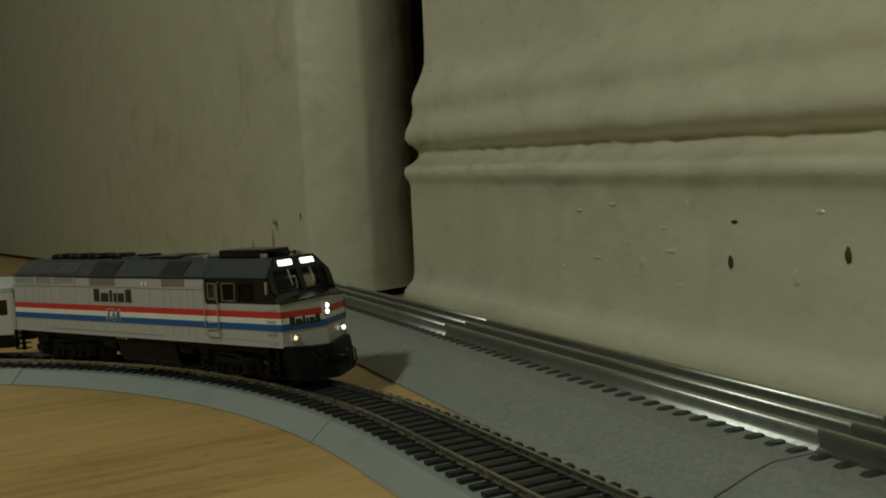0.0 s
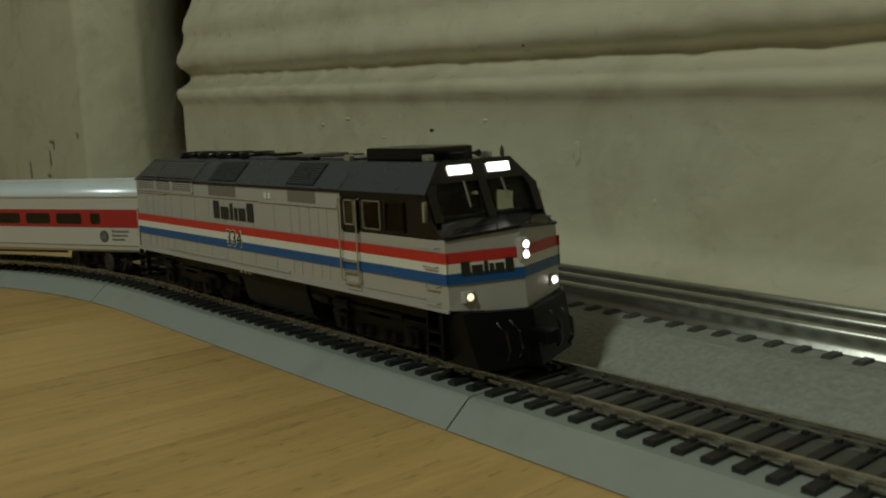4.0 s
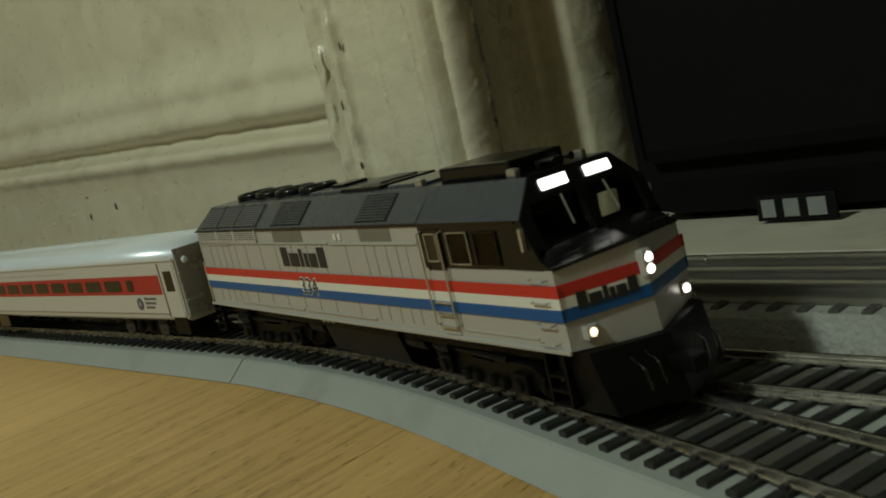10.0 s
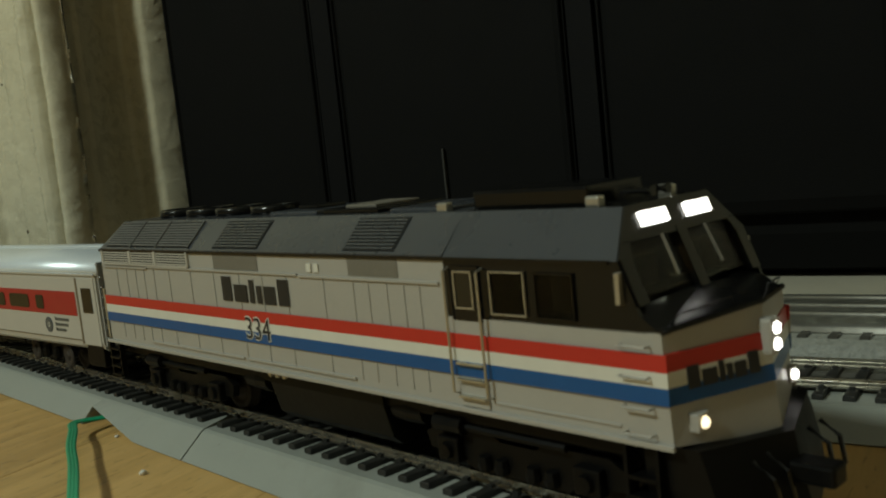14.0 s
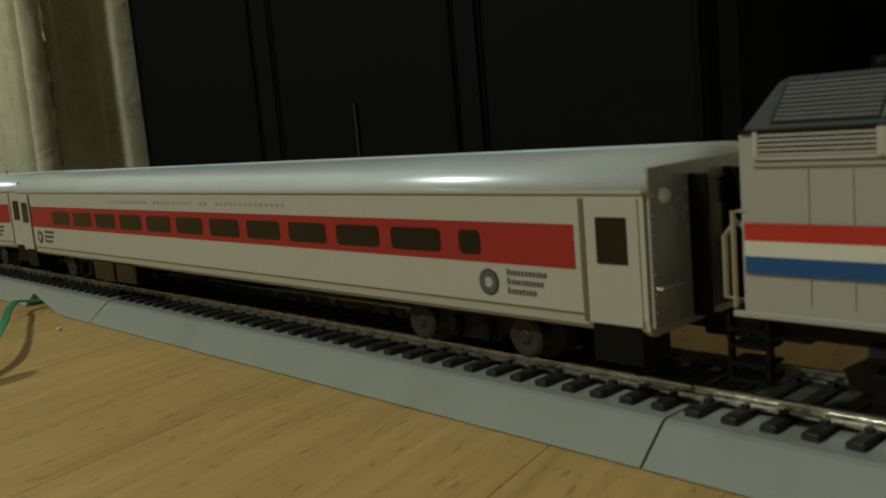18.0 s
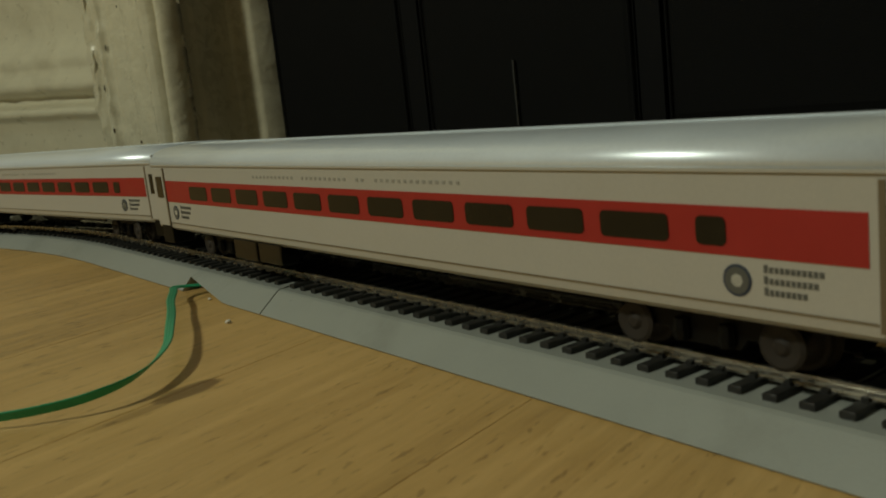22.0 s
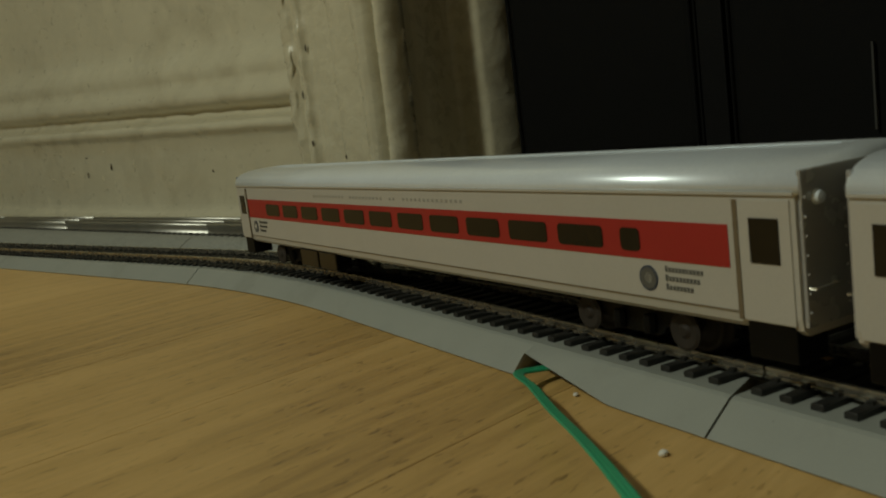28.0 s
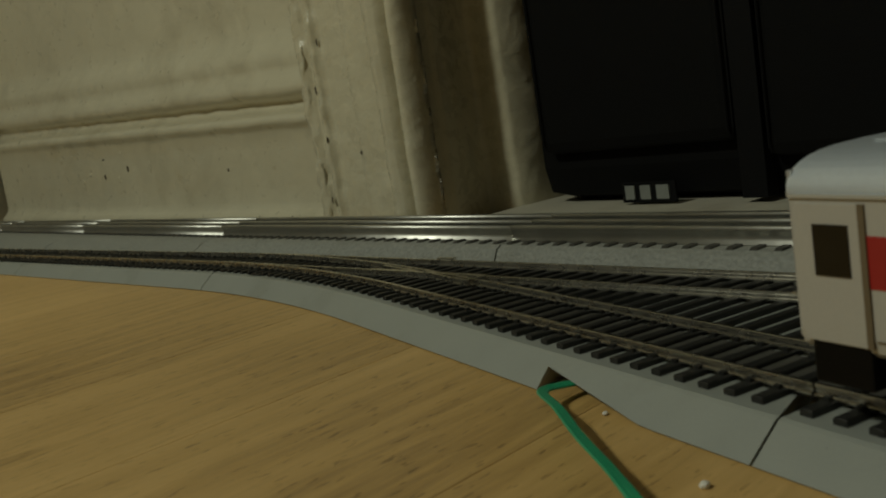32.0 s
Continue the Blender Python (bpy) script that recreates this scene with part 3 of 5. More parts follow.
def chip(x, y, z, w, h, material, parent, seed):
    """A ragged chip in the paint."""
    b = lathe([(0.0001, 0.0), (1.0, 0.0), (0.7, -0.5), (0.0001, -0.7)], 14, "y")
    for v in b.verts:
        a = math.atan2(v.co.z, v.co.x)
        r = 1 + 0.4 * noise.noise(Vector((math.cos(a) * 1.7, math.sin(a) * 1.7, seed)))
        v.co = Vector((x + v.co.x * w * 0.62 * r, y + 0.0004 + v.co.y * 0.0009, z + v.co.z * h * 0.62 * r))
    bmesh.ops.recalc_face_normals(b, faces=b.faces[:])
    return part("paint_chip", b, material, parent)


CHIPS = [(-0.3837, 0.2056, 0.052, 0.0022, 0.0042, 1), (-0.5165, 0.2056, 0.0698, 0.007, 0.0014, 0), (-0.4753, 0.2056, 0.05, 0.008, 0.0018, 0), (-0.4783, 0.2056, 0.0594, 0.006, 0.001, 0), (-0.4955, 0.2056, 0.0448, 0.0045, 0.004, 0),
         (-0.4295, 0.2056, 0.0785, 0.0035, 0.0035, 0), (-0.3372, 0.2056, 0.0517, 0.004, 0.0085, 0), (-0.4393, 0.2058, 0.0472, 0.0022, 0.004, 1), (-0.4895, 0.2058, 0.0768, 0.002, 0.003, 0), (-0.5615, 0.2058, 0.0389, 0.003, 0.003, 0),
         (-0.53, 0.2058, 0.045, 0.006, 0.0012, 0), (-0.5945, 0.2058, 0.0816, 0.0012, 0.001, 1), (-0.419, 0.1969, 0.006, 0.004, 0.0045, 1), (-0.1555, 0.197, 0.008, 0.0018, 0.004, 1), (-0.1133, 0.1969, 0.0074, 0.0025, 0.005, 1),
         (-0.2037, 0.2058, 0.042, 0.002, 0.002, 1), (-0.26, 0.2058, 0.0624, 0.003, 0.002, 0), (-0.3425, 0.2058, 0.0576, 0.0022, 0.002, 0), (-0.2975, 0.2058, 0.0336, 0.002, 0.0025, 0), (-0.395, 0.2058, 0.066, 0.0028, 0.0016, 0),
         (-0.4625, 0.2056, 0.0696, 0.0016, 0.004, 0), (-0.5037, 0.2056, 0.0528, 0.007, 0.0014, 0), (-0.4062, 0.2056, 0.0432, 0.003, 0.0052, 0), (-0.545, 0.2056, 0.0672, 0.004, 0.0014, 0), (-0.4363, 0.2056, 0.0624, 0.003, 0.001, 1),
         (-0.3238, 0.2056, 0.072, 0.005, 0.0012, 0), (-0.47, 0.2058, 0.036, 0.004, 0.0018, 0), (-0.365, 0.2036, 0.096, 0.001, 0.001, 1)]
for i, (x, y, z, w, h, dark) in enumerate(CHIPS):
    chip(x, y, z, w, h, M_CHIP if dark else M_PAINT, wall_n, i * 1.7)
frame_1 = bpy.data.objects["door_frame_1"]
for i, (x, y, z, w, h) in enumerate(((-0.1775, 0.1832, 0.0664, 0.0022, 0.0065), (-0.1595, 0.1826, 0.0822, 0.0008, 0.0040), (-0.152, 0.1815, 0.054, 0.0008, 0.003), (-0.148, 0.1838, 0.108, 0.0007, 0.003),
                                     (-0.098, 0.1842, 0.0008, 0.007, 0.0040), (-0.062, 0.1768, 0.0008, 0.009, 0.0040), (-0.135, 0.1850, 0.0008, 0.006, 0.0044), (-0.11, 0.1840, 0.045, 0.0011, 0.0018),
                                     (-0.173, 0.1800, 0.001, 0.003, 0.007), (-0.1762, 0.1812, 0.104, 0.0007, 0.0050), (-0.171, 0.1797, 0.036, 0.0007, 0.0040), (-0.1605, 0.1817, 0.020, 0.0007, 0.0034), (-0.028, 0.1805, 0.030, 0.0010, 0.0045), (-0.118, 0.1852, 0.132, 0.0010, 0.0012))):
    chip(jamb(x, y)[0], y + 0.010, z, w, h, M_CHIP, frame_1, 20 + i * 2.3)


# ---- track ----
def rail_profile(h, w):
    return [(-w, 0), (w, 0), (w, h * 0.18), (w * 0.38, h * 0.3), (w * 0.38, h * 0.62), (w * 0.62, h * 0.74), (w * 0.62, h * 0.95), (w * 0.45, h),
            (-w * 0.45, h), (-w * 0.62, h * 0.95), (-w * 0.62, h * 0.74), (-w * 0.38, h * 0.62), (-w * 0.38, h * 0.3), (-w, h * 0.18)]


def rail_bm(a, b, across, way=line, d=0.02, z0=0.0074, h=0.0021, w=0.00085, prof=None):
    prof = prof or rail_profile(h, w)
    return loft([[on(s, across + p[0], z0 + p[1], way) for p in prof] for s in steps(a, b, d)])


def inner_bed(parent, a, b, way=line, z=0.00655):
    """The dark plastic web between the rails, under the sleepers' tops."""
    part("inner_bed", loft([[on(s, c, h, way) for c, h in ((-0.0078, 0.0060), (0.0078, 0.0060), (0.0078, z), (-0.0078, z))] for s in steps(a, b, 0.016)]), M_WEB, parent)


TIE = None


def ho_tie(parent, s, way=line, near=-0.0150, far=0.0150):
    """One sleeper with its two rail clips."""
    global TIE
    x, y, h = way(s)
    m = pose(x, y, 0, 0, 0, math.degrees(h))
    if TIE is None or (near, far) != (-0.0150, 0.0150):
        b = bmesh.new()
        for x0, x1, z1 in ((-0.00125, 0.00125, 0.0074),):
            rows_ = [[(x0, near, 0.0058), (x1, near, 0.0058), (x1, near, z1 - 0.0002), (x1 - 0.0002, near + 0.0002, z1), (x0 + 0.0002, near + 0.0002, z1), (x0, near, z1 - 0.0002)],
                     [(x0, far, 0.0058), (x1, far, 0.0058), (x1, far, z1 - 0.0002), (x1 - 0.0002, far - 0.0002, z1), (x0 + 0.0002, far - 0.0002, z1), (x0, far, z1 - 0.0002)]]
            loft(rows_, b)
        for yy in (-0.0098, -0.0068, 0.0068, 0.0098):
            box(-0.0006, 0.0006, yy - 0.0005, yy + 0.0005, 0.0072, 0.0081, 0, b)
        ob = part("sleeper", b, M_TIE, parent)
        ob.matrix_local = m
        if (near, far) == (-0.0150, 0.0150):
            TIE = ob
        return ob
    return share("sleeper", TIE, parent, m)


def bed_row(s, way=line, near=-0.0248, far=0.0235, notch=None, n_in=0.0072, f_in=0.0062):
    lift, pull = 0.0, 0.0
    if notch and notch[0] <= s <= notch[1]:
        k = 1 - (s - notch[0]) / (notch[1] - notch[0])
        lift, pull = 0.0042 * k, 0.0040 * k
    return [on(s, near + 0.0005 + pull, -0.0 + lift, way), on(s, near + pull * 0.9, 0.0004 + lift, way), on(s, near + n_in - 0.0006, 0.0058, way), on(s, near + n_in + 0.0003, 0.0062, way),
            on(s, far - f_in - 0.0003, 0.0062, way), on(s, far - f_in + 0.0006, 0.0058, way), on(s, far, 0.0004, way), on(s, far - 0.0005, 0.0, way)]


def track_section(a, b, way=line, label="grey plastic roadbed track section with black ties and nickel rails", ties=True, far=0.0235):
    root = tagged(new("track_section"), label, "model track", "track sections")
    g = 0.00028
    bm = loft([bed_row(s, way, far=far) for s in steps(a + g, b - g, 0.016)])
    smooth_bed = part("roadbed", bm, M_BED, root)
    for ac in (-0.00868, 0.00868):
        part("rail", rail_bm(a + g, b - g, ac, way), M_RAIL, root)
    inner_bed(root, a + g, b - g, way)
    if ties:
        n = round((b - a) / 0.0063)
        for i in range(n):
            ho_tie(root, a + (i + 0.5) * (b - a) / n, way)
    for ac in (-0.00868, 0.00868):
        if b < 0.9:
            part("rail_joiner", rail_bm(b - 0.0035, b + 0.0030, ac, way, z0=0.0073, prof=[(-0.0013, 0), (0.0013, 0), (0.0012, 0.0009), (0.0006, 0.0012), (-0.0006, 0.0012), (-0.0012, 0.0009)]), M_RAIL, root)
    return root


for a, b in ((-1.05, -0.905), (-0.905, -0.695), (-0.695, -0.4668), (-0.4668, -0.2383), (-0.2383, 0.0)):
    track_section(a, b)

S3 = 0.307
# turnout: one roadbed that widens from the single line to two
turnout = tagged(new("track_turnout"), "grey plastic roadbed turnout with a diverging curved route", "track turnout", "track sections")
rows = []
NOTCH = (0.2473, 0.2807)
for s in steps(0.0003, NOTCH[0] - 0.0003, 0.01) + [NOTCH[0]] + steps(NOTCH[0] + 0.001, S3 - 0.0003, 0.0045):
    k = bed_row(s, line, notch=NOTCH)[:4]
    x = k[0].x
    x3 = min(max(x, 0.0), 0.280)
    c3 = C - FAN * x3
    rows.append(k + [Vector((x3, c3 + 0.0170, 0.0062)), Vector((x3, c3 + 0.0179, 0.0058)), Vector((x3, c3 + 0.0235, 0.0004)), Vector((x3, c3 + 0.0230, 0.0))])
part("roadbed", loft(rows), M_BED, turnout)
for ac in (-0.00868, 0.00868):
    part("rail", rail_bm(0.0003, S3 - 0.0003, ac, line, 0.012), M_RAIL, turnout)
    part("rail", rail_bm(0.0003, 0.2800, ac, straight, 0.05, z0=0.00738), M_RAIL, turnout)
inner_bed(turnout, 0.0004, S3 - 0.0004)
inner_bed(turnout, 0.0004, 0.2798, straight, 0.00645)
part("check_rail", rail_bm(0.105, 0.165, 0.0070, line, 0.01, z0=0.0074, h=0.0019), M_RAIL, turnout)
part("check_rail", rail_bm(0.105, 0.165, -0.0070, straight, 0.03, z0=0.0074, h=0.0019), M_RAIL, turnout)
for i in range(48):
    s = 0.004 + i * 0.0063
    wide = C - FAN * s - line(s)[1]
    ho_tie(turnout, s, line, -0.0150, 0.0150 + min(wide * 1.02, 0.036) if wide > 0.0005 else 0.0150)
part("throw_bar_box", box(0.031, 0.039, 0.0052, 0.0082, 0.0058, 0.0069, 0.0004), M_TIE, turnout)
part("rail_joiner", box(0.118, 0.127, 0.0318, 0.0335, 0.0072, 0.0089, 0.0005), M_RAIL, turnout)
for a, b in ((S3, 0.520), (0.520, 0.7486), (0.7486, 0.977)):
    track_section(a, b)
for a, b in ((0.2805, 0.5091), (0.5091, 0.7377), (0.7377, 0.966)):
    track_section(a, b, straight, "grey plastic roadbed straight section beside the wider track")

# wider three-rail track by the wall
WIDE = pose(0, 0.0545, 0, 0, 0, -3.72)   # it runs nearly along the wall
OC = 0.0235


def wide_row(x):
    """The ballast's shoulder spreads to the smaller track's foot."""
    k = -0.0055 - 0.065 * min(max(-x, -0.085), 0.42)
    return [(x, k + 0.0002, 0.0), (x, k, 0.0012), (x, k * 0.75 + 0.0010, 0.0045), (x, k * 0.40 + 0.0030, 0.0084), (x, k * 0.30 + 0.0052, 0.0096), (x, 0.036, 0.0096), (x, 0.041, 0.0096), (x, 0.0422, 0.0086), (x, 0.0485, 0.0012), (x, 0.049, 0.0)]


OT = None
tubular = [(-0.0022, 0), (0.0022, 0), (0.0021, 0.0008), (0.0008, 0.0016), (0.0007, 0.0036), (0.0015, 0.0044), (0.0017, 0.0054), (0.0010, 0.0062), (-0.0010, 0.0062), (-0.0017, 0.0054),
           (-0.0015, 0.0044), (-0.0007, 0.0036), (-0.0008, 0.0016), (-0.0021, 0.0008)]
edges = [-1.29, -1.052, -0.815, -0.578, -0.341, -0.104, 0.133, 0.37, 0.607]
for a, b in zip(edges, edges[1:]):
    root = tagged(new("wide_track_section"), "speckled grey three-rail track section with dark ties along the wall", "model track", "wide track sections")
    root.matrix_world = WIDE
    part("roadbed", loft([wide_row(x) for x in steps(a + 0.0004, b - 0.0004, 0.06)]), M_BED2, root)
    for ac in (-0.0112, 0.0, 0.0112):
        b3 = loft([[(x, OC + ac + p[0] * 0.8, 0.0093 + p[1]) for p in tubular] for x in (a + 0.0003, b - 0.0003)])
        smooth(part("rail", b3, M_RAIL2, root))
    n = 31
    for i in range(n):
        x = a + (i + 0.5) * (b - a) / n
        m = pose(x, OC, 0, 0, 0, 0)
        if OT is None:
            bm = loft([[(-0.0014, yy, 0.0070), (0.0014, yy, 0.0070), (0.0014, yy, 0.0099 - dz), (0.0011, yy * 0.99, 0.0103 - dz), (-0.0011, yy * 0.99, 0.0103 - dz), (-0.0014, yy, 0.0099 - dz)]
                       for yy, dz in ((-0.0190, 0.0010), (-0.0172, 0.0), (0.0172, 0.0), (0.0190, 0.0010))])
            OT = part("sleeper", bm, M_TIE2, root)
            OT.matrix_local = m
        else:
            share("sleeper", OT, root, m)


# ---- train: geometry in each vehicle's own space, x ahead, z up from the rail top ----
def stripe(x0, x1, z0, z1, y, parent, material, name="stripe"):
    """A band of paint on the side at y, a hair proud of it."""
    s = 1 if y > 0 else -1
    return part(name, box(x0, x1, min(y, y + s * 0.00012), max(y, y + s * 0.00012), z0, z1), material, parent)


def wheelset(parent, x, r, n=20):
    """Axle with two flanged wheels, at x in its bogie."""
    b = bmesh.new()
    for sgn in (-1, 1):
        y = 0.0083 * sgn
        prof = [(0.0001, 0.0002), (r * 0.32, 0.0006), (r * 0.36, 0.0), (r * 0.72, -0.0004), (r * 0.80, 0.0003), (r * 0.98, 0.0003), (r, -0.0002), (r, -0.0016), (r + 0.0007, -0.0019), (r + 0.0007, -0.0024), (0.0001, -0.0024)]
        w = lathe([(q, h * sgn) for q, h in prof], n, "y", (0, y, 0))
        merge(b, w)
    tube([(0, -0.008, 0), (0, 0.008, 0)], 0.0011, 8, b)
    ob = smooth(part("wheelset", b, M_WHEEL, parent))
    ob.location = (x, 0, r)
    return ob


def loco_bogie(parent, x):
    """Two-axle power truck with sideframes, boxes and springs."""
    root = part("bogie", box(-0.020, 0.020, -0.0075, 0.0075, 0.004, 0.0118, 0.0008), M_FRAME, parent, "black two-axle truck")
    root.location = (x, 0, 0)
    for sgn in (-1, 1):
        y = 0.0128 * sgn
        b = bmesh.new()
        side = [(-0.0225, 0.0078), (-0.0215, 0.0050), (-0.0125, 0.0044), (-0.0105, 0.0026), (0.0105, 0.0026), (0.0125, 0.0044), (0.0215, 0.0050), (0.0225, 0.0078), (0.0190, 0.0098), (0.0060, 0.0098), (0.0040, 0.0086), (-0.0040, 0.0086), (-0.0060, 0.0098), (-0.0190, 0.0098)]
        loft([[(px, y - 0.0009, pz) for px, pz in side], [(px, y + 0.0009, pz) for px, pz in side]], b)
        for bx in (-0.0155, 0.0155):
            box(bx - 0.0026, bx + 0.0026, y + (0.0002 if sgn > 0 else -0.0026), y + (0.0026 if sgn > 0 else -0.0002), 0.0036, 0.0082, 0.0004, b)
            lathe([(0.0001, 0), (0.0016, 0), (0.0014, 0.0009 * sgn), (0.0001, 0.001 * sgn)], 10, "y", (bx, y + 0.0026 * sgn, 0.0058), b)
        for bx in (-0.0075, -0.0035, 0.0035, 0.0075):
            lathe([(0.0001, 0.0032), (0.0011, 0.0032), (0.0014, 0.0045), (0.0011, 0.0058), (0.0001, 0.0060)], 8, "z", (bx, y + 0.0013 * sgn, 0), b)
        tube([(-0.0115, y + 0.0018 * sgn, 0.0105), (0.0115, y + 0.0018 * sgn, 0.0105)], 0.0007, 6, b)
        lathe([(0.0001, 0), (0.0017, 0), (0.0017, 0.007), (0.0001, 0.0072)], 10, "x", (-0.018, y + 0.002 * sgn, 0.0108), b)
        part("sideframe", b, M_FRAME, root)
    ws = [wheelset(root, -0.0155, 0.0058), wheelset(root, 0.0155, 0.0058)]
    return root, ws


def hexa(points):
    """A block from eight corners: four below, four above, both going round the same way."""
    return loft([points[:4], points[4:]])


def build_locomotive():
    W = 0.0178
    root = tagged(new("diesel_locomotive"), "silver model diesel locomotive with red, white and blue stripes, headlights lit", "model train")
    # long hood body: silver sides, dark roof
    body = part("body", loft([[(x, -W, 0.0155), (x, W, 0.0155), (x, W, 0.0413), (x, -W, 0.0413)] for x in (-0.1815, -0.0425)]), M_SILVER, root, "silver-grey ribbed sides")
    sect = lambda x, g=0.0: [(x, -W - g, 0.0411), (x, W + g, 0.0411), (x, W + g, 0.0416 + g), (x, 0.0114, 0.0482 + g), (x, -0.0114, 0.0482 + g), (x, -W - g, 0.0416 + g)]
    part("roof", loft([[(-0.1812, -W, 0.0411), (-0.1812, W, 0.0411), (-0.1812, W, 0.0416), (-0.1790, 0.0114, 0.0476), (-0.1790, -0.0114, 0.0476), (-0.1812, -W, 0.0416)], sect(-0.1775), sect(-0.0427, 0.00005)]), M_ROOF, root, "dark blue-grey bevelled roof")
    part("eave", loft([[(x, -W - 0.0004, 0.0408), (x, W + 0.0004, 0.0408), (x, W + 0.0004, 0.0414), (x, -W - 0.0004, 0.0414)] for x in (-0.1818, -0.0085)]), M_BLACK, root)
    # sill step at the foot of the side
    for sgn in (-1, 1):
        y = W * sgn
        part("sill", box(-0.1835, 0.0003, min(y, y + 0.0007 * sgn), max(y, y + 0.0007 * sgn), 0.0149, 0.0158, 0.0002), M_SILVER, root)
        # raised door edges and ribs on the side
        for x in (-0.1723, -0.1664, -0.1610, -0.1560, -0.1504, -0.1422, -0.1312, -0.1203, -0.1092, -0.0998, -0.0905, -0.0775, -0.0680, -0.0634, -0.0581, -0.0534, -0.0492):
            part("door_seam", box(x - 0.00013, x + 0.00013, min(y, y + 0.00016 * sgn), max(y, y + 0.00016 * sgn), 0.0172, 0.0364), M_SILVER, root)
        for x0, x1, z in ((-0.1800, -0.1540, 0.0366), (-0.1540, -0.0860, 0.0370), (-0.0855, -0.0440, 0.0368), (-0.1560, -0.1105, 0.0172), (-0.1090, -0.0700, 0.0172)):
            part("ledge", box(x0, x1, min(y, y + 0.00045 * sgn), max(y, y + 0.00045 * sgn), z - 0.0002, z + 0.00025), M_SILVER, root)
        # upper side louvres at the tail: bright slats before a dark opening, in a silver frame
        for x0, x1 in ((-0.1797, -0.1625), (-0.1625, -0.1482), (-0.1482, -0.1310)):
            lou = part("louvre_back", box(x0 + 0.0003, x1 - 0.0003, min(y, y + 0.00010 * sgn), max(y, y + 0.00010 * sgn), 0.0375, 0.0409), M_GRILLE, root)
            for j in range(5):
                z = 0.03785 + j * 0.00064
                part("slat", box(x0 + 0.0006, x1 - 0.0006, min(y, y + 0.0005 * sgn), max(y, y + 0.0005 * sgn), z, z + 0.00030), M_COACH, lou)
            for q in ((x0, x0 + 0.0006, 0.0373, 0.0411), (x1 - 0.0006, x1, 0.0373, 0.0411), (x0, x1, 0.0373, 0.0377)):
                part("louvre_frame", box(q[0], q[1], min(y, y + 0.0006 * sgn), max(y, y + 0.0006 * sgn), q[2], q[3]), M_COACH, lou)
        # sloping roof grilles and vents
        for x0, x1, mm in ((-0.1775, -0.1628, M_GRILLE), (-0.1622, -0.1485, M_GRILLE), (-0.1479, -0.1315, M_GRILLE), (-0.1200, -0.1010, M_GRILLE), (-0.0705, -0.0555, M_GRILLE)):
            def slope(x, f, up):
                yy = W + (0.0114 - W) * f
                zz = 0.0416 + 0.0066 * f
                return (x, (yy + up * 0.66) * sgn, zz + up * 0.75)
            g = part("roof_grille", loft([[slope(x0, 0.06, -0.0002), slope(x1, 0.06, -0.0002), slope(x1, 0.06, 0.0002), slope(x0, 0.06, 0.0002)], [slope(x0, 0.9, -0.0002), slope(x1, 0.9, -0.0002), slope(x1, 0.9, 0.0002), slope(x0, 0.9, 0.0002)]]), mm, root)
            n = 9
            if x0 < -0.13:
                part("grille_divider", loft([[slope(x1 + 0.0001, 0.04, 0.0), slope(x1 + 0.0005, 0.04, 0.0), slope(x1 + 0.0005, 0.04, 0.0005), slope(x1 + 0.0001, 0.04, 0.0005)], [slope(x1 + 0.0001, 0.92, 0.0), slope(x1 + 0.0005, 0.92, 0.0), slope(x1 + 0.0005, 0.92, 0.0005), slope(x1 + 0.0001, 0.92, 0.0005)]]), M_SLAT, g)
            for j in range(n):
                f0 = 0.1 + j * 0.78 / n
                part("slat", loft([[slope(x0 + 0.0004, f0, 0.0001), slope(x1 - 0.0004, f0, 0.0001), slope(x1 - 0.0004, f0, 0.0004), slope(x0 + 0.0004, f0, 0.0004)], [slope(x0 + 0.0004, f0 + 0.042, 0.0001), slope(x1 - 0.0004, f0 + 0.042, 0.0001), slope(x1 - 0.0004, f0 + 0.042, 0.0004), slope(x0 + 0.0004, f0 + 0.042, 0.0004)]]), M_SLAT if x0 < -0.13 else M_ROOF, g)
        for x0, x1 in ((-0.1195, -0.1008), (-0.0690, -0.0545)):
            stripe(x0, x1, 0.0374, 0.0410, y, root, M_VENT, "side_vent")
        for x in (-0.0824, -0.0799):
            part("classification_plate", box(x, x + 0.0015, min(y, y + 0.0003 * sgn), max(y, y + 0.0003 * sgn), 0.0378, 0.0394), M_WHITE, root)
        for x in (-0.121, -0.0925, -0.0768, -0.0455):
            tube_b = box(x - 0.00012, x + 0.00012, min(y, (W - 0.0062) * sgn), max(y, (W - 0.0062) * sgn), 0.04155, 0.0417)
            part("roof_seam", tube_b, M_ROOF, root)
        # stripes run the whole side
        for z0, z1, mm in ((0.0260, 0.0285, M_RED), (0.0238, 0.0260, M_WHITE), (0.0213, 0.0238, M_BLUE)):
            stripe(-0.1815, 0.0, z0, z1, (W + 0.0003) * sgn, root, mm)
    # cab: silver below, black above
    part("cab_lower", loft([[(-0.0425, -W, 0.0155), (0.0, -W, 0.0155), (0.0068, 0.0, 0.0138), (0.0, W, 0.0155), (-0.0425, W, 0.0155)],
                            [(-0.0425, -W, 0.0314), (-0.0008, -W, 0.0314), (0.0048, 0.0, 0.0328), (-0.0008, W, 0.0314), (-0.0425, W, 0.0314)]]), M_SILVER, root, "silver cab side and pointed nose")
    # cab top: a hollow shell with real window openings
    slant = lambda z: -0.0043 - 0.0055 * (z - 0.0345) / 0.0136
    cabtop = part("cab_upper", box(-0.0416, -0.0406, -W + 0.0008, W - 0.0008, 0.0312, 0.0408), M_BLACK, root, "gloss black cab top with windows")
